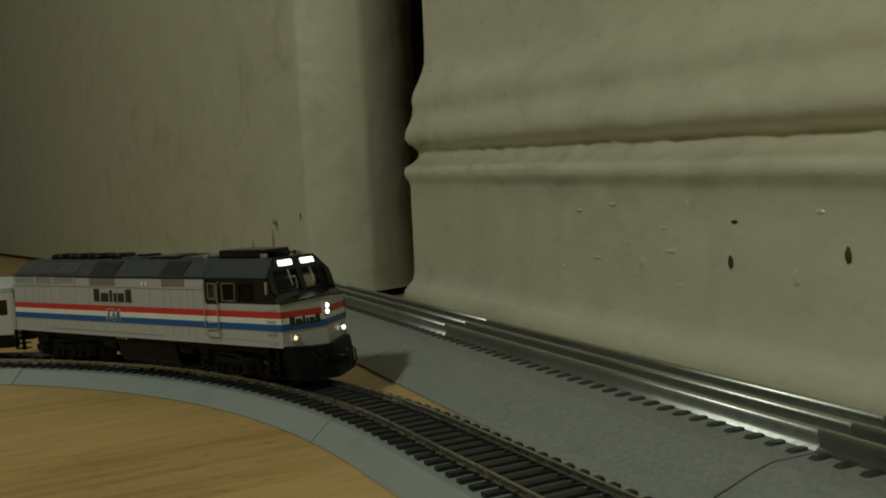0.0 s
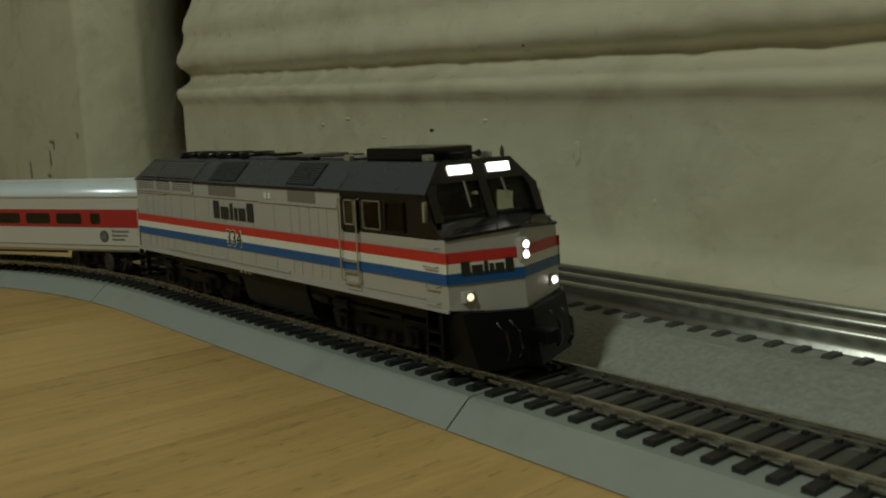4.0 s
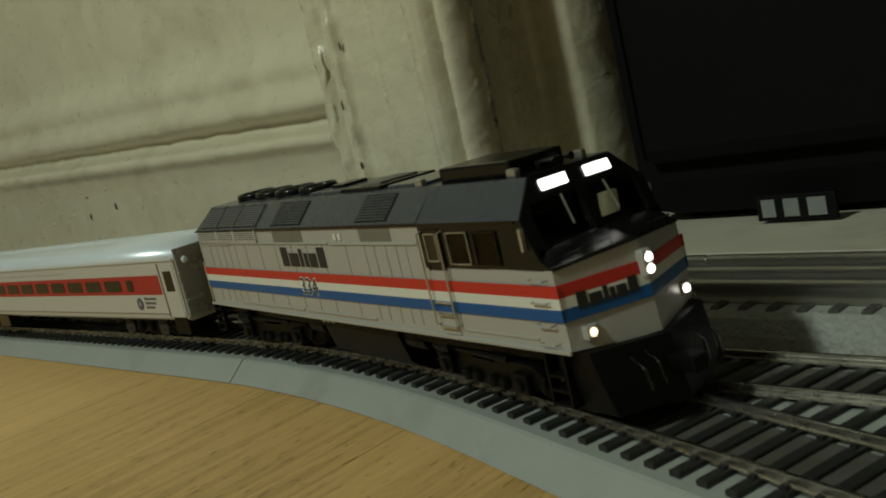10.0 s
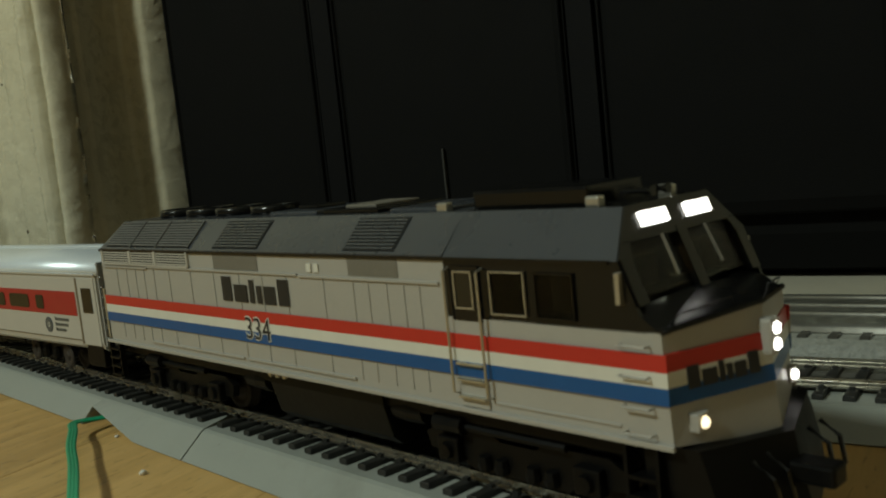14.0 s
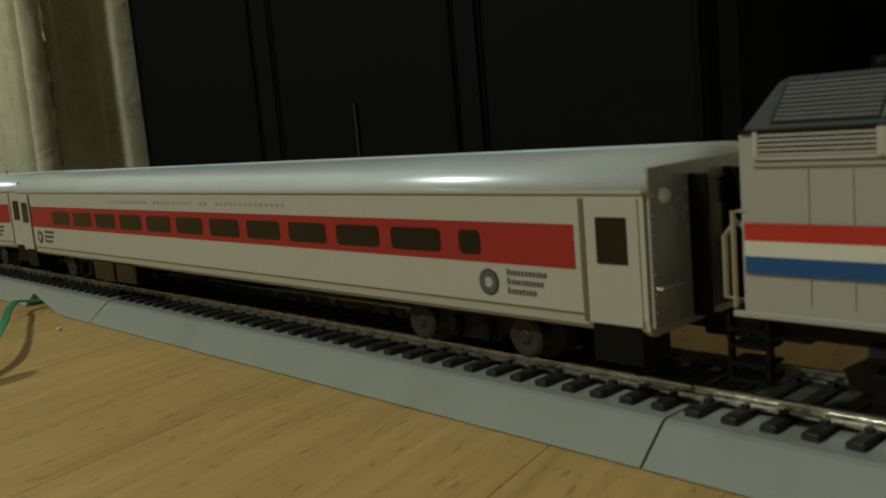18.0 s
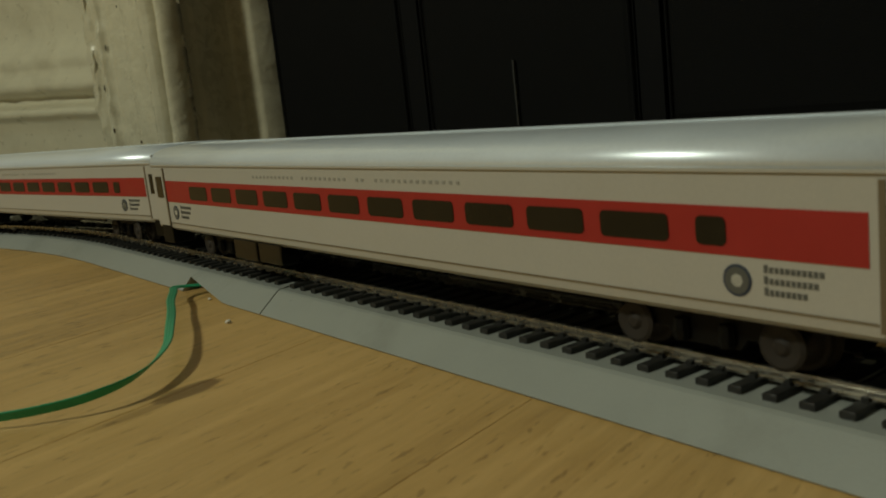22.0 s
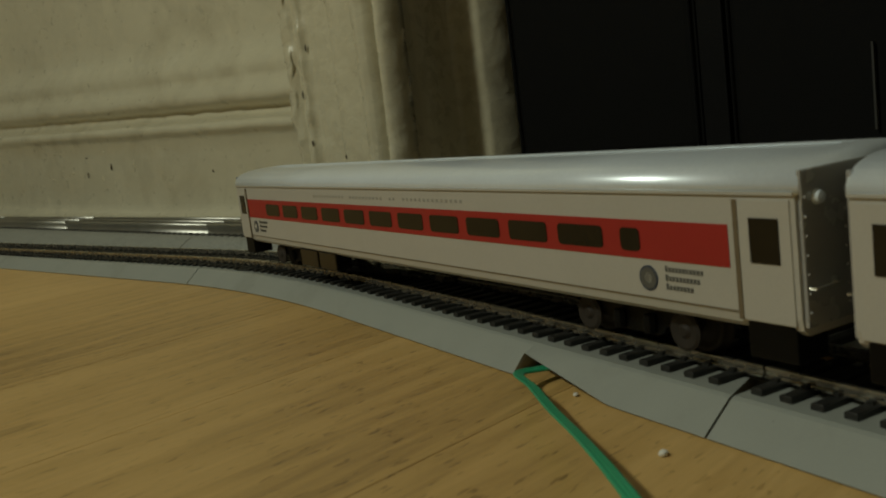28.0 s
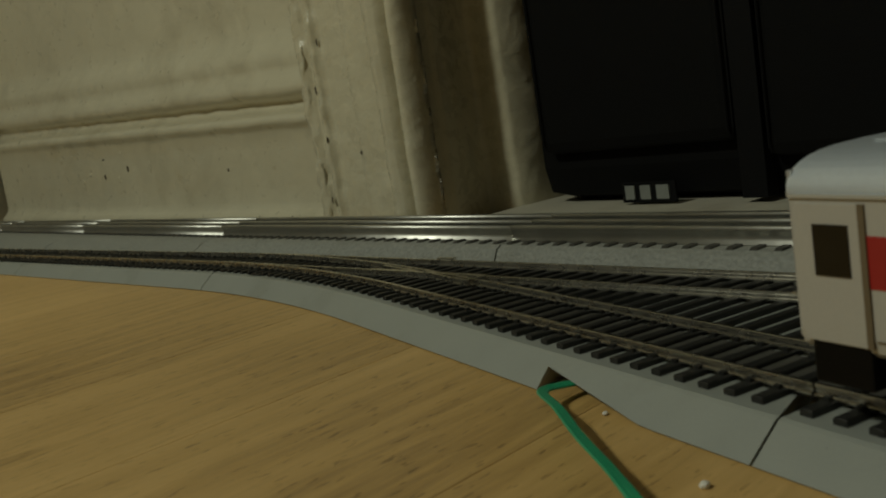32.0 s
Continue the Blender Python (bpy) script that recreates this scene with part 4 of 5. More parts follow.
    part("cab_floor", box(-0.0416, -0.0060, -W + 0.0007, W - 0.0007, 0.0312, 0.0317), M_BLACK, cabtop)
    for yy in (-0.0085, 0.0085):
        part("seat", box(-0.0250, -0.0200, yy - 0.0030, yy + 0.0030, 0.0317, 0.0385, 0.0008), M_FRAME, cabtop)
    part("console", box(-0.0120, -0.0080, -0.0140, 0.0140, 0.0317, 0.0352, 0.0006), M_GRILLE, cabtop)
    for sgn in (-1, 1):
        ya, yb = sorted((W * sgn, (W - 0.0007) * sgn))
        for x0, x1 in ((-0.0426, -0.0320), (-0.0245, -0.0225)):
            part("cab_pillar", box(x0, x1, ya, yb, 0.0312, 0.0413), M_BLACK, cabtop)
        for z0, z1 in ((0.0312, 0.0322), (0.0393, 0.0413)):
            part("cab_band", box(-0.0320, -0.0245, ya, yb, z0, z1), M_BLACK, cabtop)
            part("cab_band", box(-0.0225, -0.0150, ya, yb, z0, z1), M_BLACK, cabtop)
        part("cab_pillar", loft([[(-0.0150, q, 0.0312), (slant(0.0312), q, 0.0312), (slant(0.0413), q, 0.0413), (-0.0150, q, 0.0413)] for q in (ya, yb)]), M_BLACK, cabtop)
        # sloping roof panel over the side windows
        lo, hi = (W + 0.0001) * sgn, 0.0114 * sgn
        d = 0.0006 * sgn
        part("cab_roof_slope", loft([[(-0.0427, lo, 0.0413), (-0.0427, hi, 0.0483), (-0.0427, hi - d, 0.0477), (-0.0427, lo - d, 0.0409)],
                                     [(slant(0.0413), lo, 0.0413), (slant(0.0483), hi, 0.0483), (slant(0.0483), hi - d, 0.0477), (slant(0.0413), lo - d, 0.0409)]]), M_ROOF, root, "dark blue-grey sloping roof panel")
    part("cab_roof", box(-0.0427, slant(0.0483), -0.0114, 0.0114, 0.0476, 0.0483), M_BLACK, root)
    # black hood between nose and windscreen
    b = bmesh.new()
    vv = [b.verts.new(p) for p in ((-0.0008, -W - 0.0001, 0.0315), (0.0049, 0, 0.0330), (-0.0008, W + 0.0001, 0.0315), (-0.0055, W, 0.0345), (-0.0046, 0, 0.0352), (-0.0055, -W, 0.0345), (-0.020, -W, 0.0315), (-0.020, W, 0.0315))]
    for f in ((0, 1, 4, 5), (1, 2, 3, 4), (0, 5, 6), (2, 7, 3), (5, 4, 3, 7, 6), (0, 6, 7, 2, 1)):
        b.faces.new([vv[i] for i in f])
    bmesh.ops.recalc_face_normals(b, faces=b.faces[:])
    part("nose_hood", b, M_BLACK, root)
    part("nose_lip", tube([(-0.0008, -W, 0.0316), (0.0050, 0, 0.0331), (-0.0008, W, 0.0316)], 0.0005, 6), M_BLACK, root)

    def nose(f, y, z, out=0.0):
        """A point on the nose front at height z, y across."""
        k = abs(y) / W
        zk = (z - 0.0148) / 0.0172
        x = (0.0068 - 0.0020 * zk) * (1 - k) + (-0.0008 * zk) * k
        return (x + out, y, z)

    for z0, z1, mm in ((0.0260, 0.0285, M_RED), (0.0238, 0.0260, M_WHITE), (0.0213, 0.0238, M_BLUE)):
        for sgn in (-1, 1):
            pts = [[nose(0, yy * sgn, z0, 0.0), nose(0, yy * sgn, z1, 0.0), nose(0, yy * sgn, z1, 0.0003), nose(0, yy * sgn, z0, 0.0003)] for yy in (W + 0.0002, W * 0.5, 0.0)]
            part("stripe", loft(pts), mm, root)
    # front windscreens, number boards and lights on the sloping front
    def front(y, f, out):
        z = 0.0345 + 0.0136 * f
        x = -0.0043 - 0.0055 * f
        return (x + out, y, z + out * 0.5)

    for sgn in (-1, 1):
        def plate(name, y0, y1, f0, f1, out, mm, parent, label=""):
            pts = [[front(y0 * sgn, f0, -0.0008), front(y1 * sgn, f0, -0.0008), front(y1 * sgn, f0, out), front(y0 * sgn, f0, out)], [front(y0 * sgn, f1, -0.0008), front(y1 * sgn, f1, -0.0008), front(y1 * sgn, f1, out), front(y0 * sgn, f1, out)]]
            return part(name, loft(pts), mm, parent, label)
        win = plate("windscreen", 0.0012, 0.0150, 0.10, 0.66, -0.0004, M_PANE, root, "clear glass")
        win.visible_shadow = False
        plate("window_post", 0.0, 0.0013, 0.02, 0.70, 0.0005, M_BLACK, win)
        plate("window_post", 0.0148, 0.0174, 0.02, 0.50, 0.0004, M_BLACK, win)
        post = [[front(q * sgn, f, o) for q, o in ((a0, -0.0008), (a1, -0.0008), (a1, 0.0004), (a0, 0.0004))] for f, a0, a1 in ((0.50, 0.0146, 0.0177), (0.66, 0.0136, 0.0157))]
        part("window_post", loft(post), M_BLACK, win)
        head = [[front(q * sgn, f, o) for q, o in ((0.0, -0.0008), (a1, -0.0008), (a1, 0.0004), (0.0, 0.0004))] for f, a1 in ((0.64, 0.0160), (1.01, 0.0113))]
        part("window_rail", loft(head), M_BLACK, win)
        plate("number_board", 0.0027, 0.0096, 0.765, 0.91, 0.0009, M_BOARD, root, "white glowing number board")
        part("wiper", tube([front(0.0060 * sgn, 0.64, 0.0007), front(0.0063 * sgn, 0.20, 0.0009)], 0.00024, 5), M_METAL, root)
        part("mirror", box(-0.0072, -0.0064, min(0.0176 * sgn, 0.0188 * sgn), max(0.0176 * sgn, 0.0188 * sgn), 0.0352, 0.0398, 0.0002), M_METAL, root)
        # ditch light low on the nose
        y = 0.0136 * sgn
        p = nose(0, y, 0.0183)
        dl = part("ditch_light", box(p[0] - 0.0008, p[0] + 0.0010, y - 0.0014, y + 0.0014, 0.0170, 0.0196, 0.0002), M_SILVER, root)
        part("lens", lathe([(0.0001, 0), (0.00095, 0), (0.0007, 0.0006), (0.0001, 0.0008)], 12, "x", (p[0] + 0.0009, y, 0.0183)), M_DIM if sgn < 0 else M_HEAD, dl, "glowing lens")
        # side windows of the cab
        ys = W * sgn
        for x0, x1 in ((-0.0320, -0.0245), (-0.0225, -0.0150)):
            w = part("side_window", box(x0, x1, min(ys, ys + 0.0002 * sgn), max(ys, ys + 0.0002 * sgn), 0.0322, 0.0393), M_PANE, root)
            w.visible_shadow = False
            for q in ((x0, x0 + 0.00024, 0.0322, 0.0393), (x1 - 0.00024, x1, 0.0322, 0.0393), (x0, x1, 0.0322, 0.03244), (x0, x1, 0.03906, 0.0393)):
                part("window_frame", box(q[0], q[1], min(ys, ys + 0.0005 * sgn), max(ys, ys + 0.0005 * sgn), q[2], q[3]), M_METAL if x0 < -0.03 else M_BLACK, w)
        d = part("cab_door", box(-0.0410, -0.0345, min(ys, ys + 0.0003 * sgn), max(ys, ys + 0.0003 * sgn), 0.0160, 0.0396), M_SILVER, root)
        part("door_top", box(-0.0411, -0.0344, min(ys, ys + 0.0004 * sgn), max(ys, ys + 0.0004 * sgn), 0.0308, 0.0400), M_BLACK, d)
        part("door_window", box(-0.0398, -0.0358, min(ys, ys + 0.0005 * sgn), max(ys, ys + 0.0005 * sgn), 0.0330, 0.0390), M_GLASS, d)
        for q in ((-0.0400, -0.0397, 0.0328, 0.0392), (-0.0359, -0.0356, 0.0328, 0.0392), (-0.0400, -0.0356, 0.0328, 0.0331), (-0.0400, -0.0356, 0.0389, 0.0392)):
            part("window_frame", box(q[0], q[1], min(ys, ys + 0.0007 * sgn), max(ys, ys + 0.0007 * sgn), q[2], q[3]), M_METAL, d)
        for z0, z1, mm in ((0.0260, 0.0285, M_RED), (0.0238, 0.0260, M_WHITE), (0.0213, 0.0238, M_BLUE)):
            stripe(-0.0411, -0.0344, z0, z1, (W + 0.00045) * sgn, d, mm)
        for x in (-0.0416, -0.0338):
            part("grab_rail", tube([(x, ys, 0.0180), (x, ys + 0.0013 * sgn, 0.0184), (x, ys + 0.0013 * sgn, 0.0392), (x, ys, 0.0396)], 0.00024, 6), M_METAL, root)
        for z in (0.0176, 0.0205, 0.0233):
            part("step", box(-0.0408, -0.0346, min(ys, ys + 0.0012 * sgn), max(ys, ys + 0.0012 * sgn), z, z + 0.0004), M_METAL, root)
        for z in (0.0168, 0.0207, 0.0252, 0.0295):
            part("rung", tube([(-0.0075, ys, z), (-0.0075, ys + 0.0013 * sgn, z), (-0.0028, ys + 0.0013 * sgn, z), (-0.0028, ys, z)], 0.00020, 5), M_SILVER, root)
        part("ledge", box(-0.033, -0.0085, min(ys, ys + 0.0003 * sgn), max(ys, ys + 0.0003 * sgn), 0.0172, 0.0175), M_SILVER, root)
        # tail ladder and handrails
        part("tail_rail", tube([(-0.1818, ys * 0.92, 0.0168), (-0.1856, ys * 0.92, 0.0172), (-0.1856, ys * 0.92, 0.0262), (-0.1838, ys * 0.92, 0.0285), (-0.1818, ys * 0.92, 0.0272)], 0.00048, 6), M_METAL, root)
        part("tail_rail", tube([(-0.1836, ys * 0.98, 0.0160), (-0.1836, ys * 0.98, 0.0300), (-0.1815, ys * 0.98, 0.0302)], 0.0004, 6), M_METAL, root)
        for z in (0.0050, 0.0075, 0.0100, 0.0125):
            part("tail_step", box(-0.1850, -0.1790, min(ys * 0.72, ys), max(ys * 0.72, ys), z, z + 0.0005), M_FRAME, root)
        for x in (-0.1850, -0.1790):
            part("step_hanger", box(x - 0.0003, x + 0.0003, min(ys * 0.9, ys * 0.98), max(ys * 0.9, ys * 0.98), 0.0048, 0.0150), M_FRAME, root)
        # cab steps
        for z in (0.0035, 0.0065, 0.0095):
            part("cab_step", box(-0.0085, -0.0030, min(ys * 0.7, ys), max(ys * 0.7, ys), z, z + 0.0005), M_FRAME, root)
        part("step_hanger", box(-0.0088, -0.0082, min(ys * 0.85, ys), max(ys * 0.85, ys), 0.0033, 0.0150), M_FRAME, root)
        part("step_hanger", box(-0.0034, -0.0028, min(ys * 0.85, ys), max(ys * 0.85, ys), 0.0033, 0.0150), M_FRAME, root)
    # twin headlights on the nose
    hl = part("headlight", box(0.0046, 0.0068, -0.0014, 0.0014, 0.0252, 0.0306, 0.0006), M_SILVER, root)
    for z in (0.0267, 0.0291):
        part("lens", lathe([(0.0001, 0), (0.00100, 0), (0.0008, 0.0005), (0.0001, 0.0007)], 14, "x", (0.0066, 0, z)), M_HEAD, hl, "bright white lens")
    # maker-free lettering: plain dark bars where the wordmark stands, and the road number
    for sgn in (-1, 1):
        y = (W + 0.00017) * sgn
        x0, wd = (-0.1175, 0.0285)
        for f, w, h in ((0.03, 0.14, 1.0), (0.21, 0.19, 0.70), (0.435, 0.065, 0.92), (0.535, 0.07, 0.70), (0.64, 0.15, 0.70), (0.83, 0.14, 1.0)):
            xa = x0 + wd * f if sgn < 0 else x0 + wd * (1 - f - w)
            part("wordmark_block", box(xa, xa + wd * w, min(y, y + 0.00008 * sgn), max(y, y + 0.00004 * sgn), 0.0302, 0.0302 + 0.0056 * h), M_INK, root)
        for mm, off, size, push in ((M_WHITE, 0.00022, 0.0070, 0.0), (M_INK, 0.0, 0.0070, 0.00009)):
            cu = bpy.data.curves.new("number", "FONT")
            cu.body = "334"
            cu.size = size
            cu.offset = off
            cu.extrude = 0.00004
            cu.align_x = "CENTER"
            tmp = bpy.data.objects.new("number", cu)
            me = bpy.data.meshes.new_from_object(tmp)
            bpy.data.objects.remove(tmp)
            ob = new("road_number", me)
            me.materials.append(mm)
            ob.parent = root
            ob.matrix_local = pose(-0.1030, y + (0.00033 + push) * sgn, 0.0222, 90, 0, 0 if sgn < 0 else 180)
    for f, w, h in ((0.02, 0.15, 1.0), (0.21, 0.19, 0.70), (0.435, 0.065, 0.92), (0.535, 0.07, 0.70), (0.64, 0.15, 0.70), (0.83, 0.14, 1.0)):
        ya = -0.0150 + 0.0128 * f
        yb = ya + 0.0128 * w
        z1 = 0.0231 + 0.0032 * h
        part("wordmark_block", loft([[nose(0, ya, 0.0231, 0.0003), nose(0, yb, 0.0231, 0.0003), nose(0, yb, z1, 0.0003), nose(0, ya, z1, 0.0003)], [nose(0, ya, 0.0231, 0.0005), nose(0, yb, 0.0231, 0.0005), nose(0, yb, z1, 0.0005), nose(0, ya, z1, 0.0005)]]), M_INK, root)
    # roof fittings
    for x, r in ((-0.1640, 0.0066), (-0.1490, 0.0066), (-0.1340, 0.0066), (-0.1185, 0.0060)):
        fan = smooth(part("roof_fan", lathe([(0.0001, 0.0478), (r, 0.0478), (r, 0.0497), (r * 0.93, 0.0503), (r * 0.86, 0.0499), (r * 0.84, 0.0492), (0.0001, 0.0492)], 24, "z", (x, 0, 0)), M_BLACK, root, "round black roof fan"))
        for k in range(6):
            a = k * math.pi / 6
            part("fan_bar", box(-r * 0.86, r * 0.86, -0.0002, 0.0002, 0.0495, 0.0498), M_BLACK, fan).matrix_local = pose(x, 0, 0, 0, 0, math.degrees(a))
    part("roof_hatch", box(-0.1080, -0.0900, -0.0085, 0.0085, 0.0480, 0.0491, 0.0004), M_ROOF, root)
    part("exhaust_stack", box(-0.1030, -0.0955, -0.0040, 0.0040, 0.0488, 0.0500, 0.0005), M_BLACK, root)
    part("roof_hatch", box(-0.0870, -0.0690, -0.0090, 0.0090, 0.0480, 0.0493, 0.0004), M_BLACK, root)
    part("roof_vent", box(-0.0830, -0.0730, -0.0060, 0.0060, 0.0490, 0.0498, 0.0003), M_VENT, root)
    part("roof_hatch", box(-0.0660, -0.0490, -0.0085, 0.0085, 0.0480, 0.0490, 0.0004), M_ROOF, root)
    part("air_unit", box(-0.0440, -0.0190, -0.0078, 0.0078, 0.0480, 0.0515, 0.0007), M_BLACK, root, "black roof air unit")
    for x, y in ((-0.0495, -0.0095), (-0.0170, -0.0085), (-0.0150, 0.0085)):
        part("beacon", box(x - 0.0014, x + 0.0014, y - 0.0009, y + 0.0009, 0.0480, 0.0499, 0.0005), M_METAL, root)
    horn = bmesh.new()
    for y in (-0.0022, 0.0, 0.0022):
        lathe([(0.0003, -0.0060), (0.0003, -0.0022), (0.0006, -0.0008), (0.0009, 0.0)], 10, "x", (-0.0115 + abs(y) * 0.4, y, 0.0497), horn)
    box(-0.0165, -0.0150, -0.0030, 0.0030, 0.0480, 0.0496, 0.0002, horn)
    part("horn", horn, M_BLACK, root)
    # underframe, tank, pilot
    part("underframe", box(-0.1815, -0.004, -0.0150, 0.0150, 0.0115, 0.0156, 0.0005), M_FRAME, root)
    tank = [(-0.0140, 0.0050), (-0.0118, 0.0030), (0.0118, 0.0030), (0.0140, 0.0050), (0.0158, 0.0118), (0.0158, 0.0138), (-0.0158, 0.0138), (-0.0158, 0.0118)]
    part("fuel_tank", loft([[(x, y, z) for y, z in tank] for x in (-0.1045, -0.0655)]), M_FRAME, root, "satin black fuel tank")
    for sgn in (-1, 1):
        for x in (-0.1125, -0.0600):
            part("air_reservoir", lathe([(0.0001, -0.0045), (0.0024, -0.0042), (0.0026, 0), (0.0024, 0.0042), (0.0001, 0.0045)], 12, "x", (x, 0.0128 * sgn, 0.0112)), M_FRAME, root)
        for x in (-0.1030, -0.1003, -0.0976):
            part("filler_cap", lathe([(0.0001, 0), (0.0008, 0), (0.0008, 0.0006 * sgn), (0.0001, 0.0008 * sgn)], 10, "y", (x, 0.0162 * sgn, 0.0143)), M_METAL, root)
    pil_b = loft([[(-0.0060, -0.0165, 0.0150), (0.0030, -0.0165, 0.0150), (0.0085, 0.0, 0.0142), (0.0030, 0.0165, 0.0150), (-0.0060, 0.0165, 0.0150)],
                  [(-0.0060, -0.0162, 0.0085), (0.0048, -0.0162, 0.0085), (0.0095, 0.0, 0.0085), (0.0048, 0.0162, 0.0085), (-0.0060, 0.0162, 0.0085)],
                  [(-0.0060, -0.0150, 0.0022), (0.0062, -0.0150, 0.0022), (0.0112, 0.0, 0.0014), (0.0062, 0.0150, 0.0022), (-0.0060, 0.0150, 0.0022)]])
    part("pilot", pil_b, M_FRAME, root, "black snowplough pilot")
    part("coupler", box(0.0080, 0.0150, -0.0022, 0.0022, 0.0070, 0.0102, 0.0006), M_FRAME, root)
    part("coupler", box(-0.1900, -0.1800, -0.0020, 0.0020, 0.0070, 0.0100, 0.0006), M_FRAME, root)
    for y in (-0.0065, 0.0065, -0.0105, 0.0105):
        part("air_hose", tube([(0.0075, y, 0.0125), (0.0105, y, 0.0105), (0.0112, y * 0.98, 0.0065), (0.0100, y * 0.95, 0.0045)], 0.0004, 6), M_BLACK, root)
    part("hood_rail", tube([(-0.0005, -0.0155, 0.0322), (0.0002, -0.0150, 0.0336), (0.0032, -0.0055, 0.0345), (0.0030, -0.0050, 0.0330)], 0.0002, 5), M_BLACK, root)
    part("hood_rail", tube([(-0.0005, 0.0155, 0.0322), (0.0002, 0.0150, 0.0336), (0.0032, 0.0055, 0.0345), (0.0030, 0.0050, 0.0330)], 0.0002, 5), M_BLACK, root)
    part("tail_plate", box(-0.1822, -0.1814, -0.0176, 0.0176, 0.0155, 0.0412, 0.0002), M_SILVER, root)
    b1 = loco_bogie(root, -0.0335)
    b2 = loco_bogie(root, -0.1475)
    return root, (b1, b2)


CL = 0.2835   # coach body length


def coach_bogie(parent, x):
    root = part("bogie", box(-0.0155, 0.0155, -0.0070, 0.0070, 0.0040, 0.0095, 0.0008), M_FRAME, parent, "black two-axle truck")
    root.location = (x, 0, 0)
    for sgn in (-1, 1):
        y = 0.0118 * sgn
        b = bmesh.new()
        side = [(-0.0185, 0.0072), (-0.0170, 0.0052), (-0.0080, 0.0050), (-0.0065, 0.0030), (0.0065, 0.0030), (0.0080, 0.0050), (0.0170, 0.0052), (0.0185, 0.0072), (0.0150, 0.0082), (-0.0150, 0.0082)]
        loft([[(px, y - 0.0006, pz) for px, pz in side], [(px, y + 0.0006, pz) for px, pz in side]], b)
        for bx in (-0.0045, 0.0045):
            lathe([(0.0001, 0.0034), (0.0012, 0.0034), (0.0015, 0.0050), (0.0012, 0.0072), (0.0001, 0.0074)], 8, "z", (bx, y + 0.0012 * sgn, 0), b)
        part("sideframe", b, M_FRAME, root)
        for bx in (-0.0145, 0.0145):
            part("hub_ring", lathe([(0.0009, 0.0), (0.0038, 0.0), (0.0040, 0.0006 * sgn), (0.0033, 0.0010 * sgn), (0.0016, 0.0007 * sgn), (0.0009, 0.0012 * sgn)], 18, "y", (bx, y + 0.0008 * sgn, 0.0052)), M_WHEEL, root, "dusty brown wheel disc")
    ws = [wheelset(root, -0.0145, 0.0052), wheelset(root, 0.0145, 0.0052)]
    return root, ws


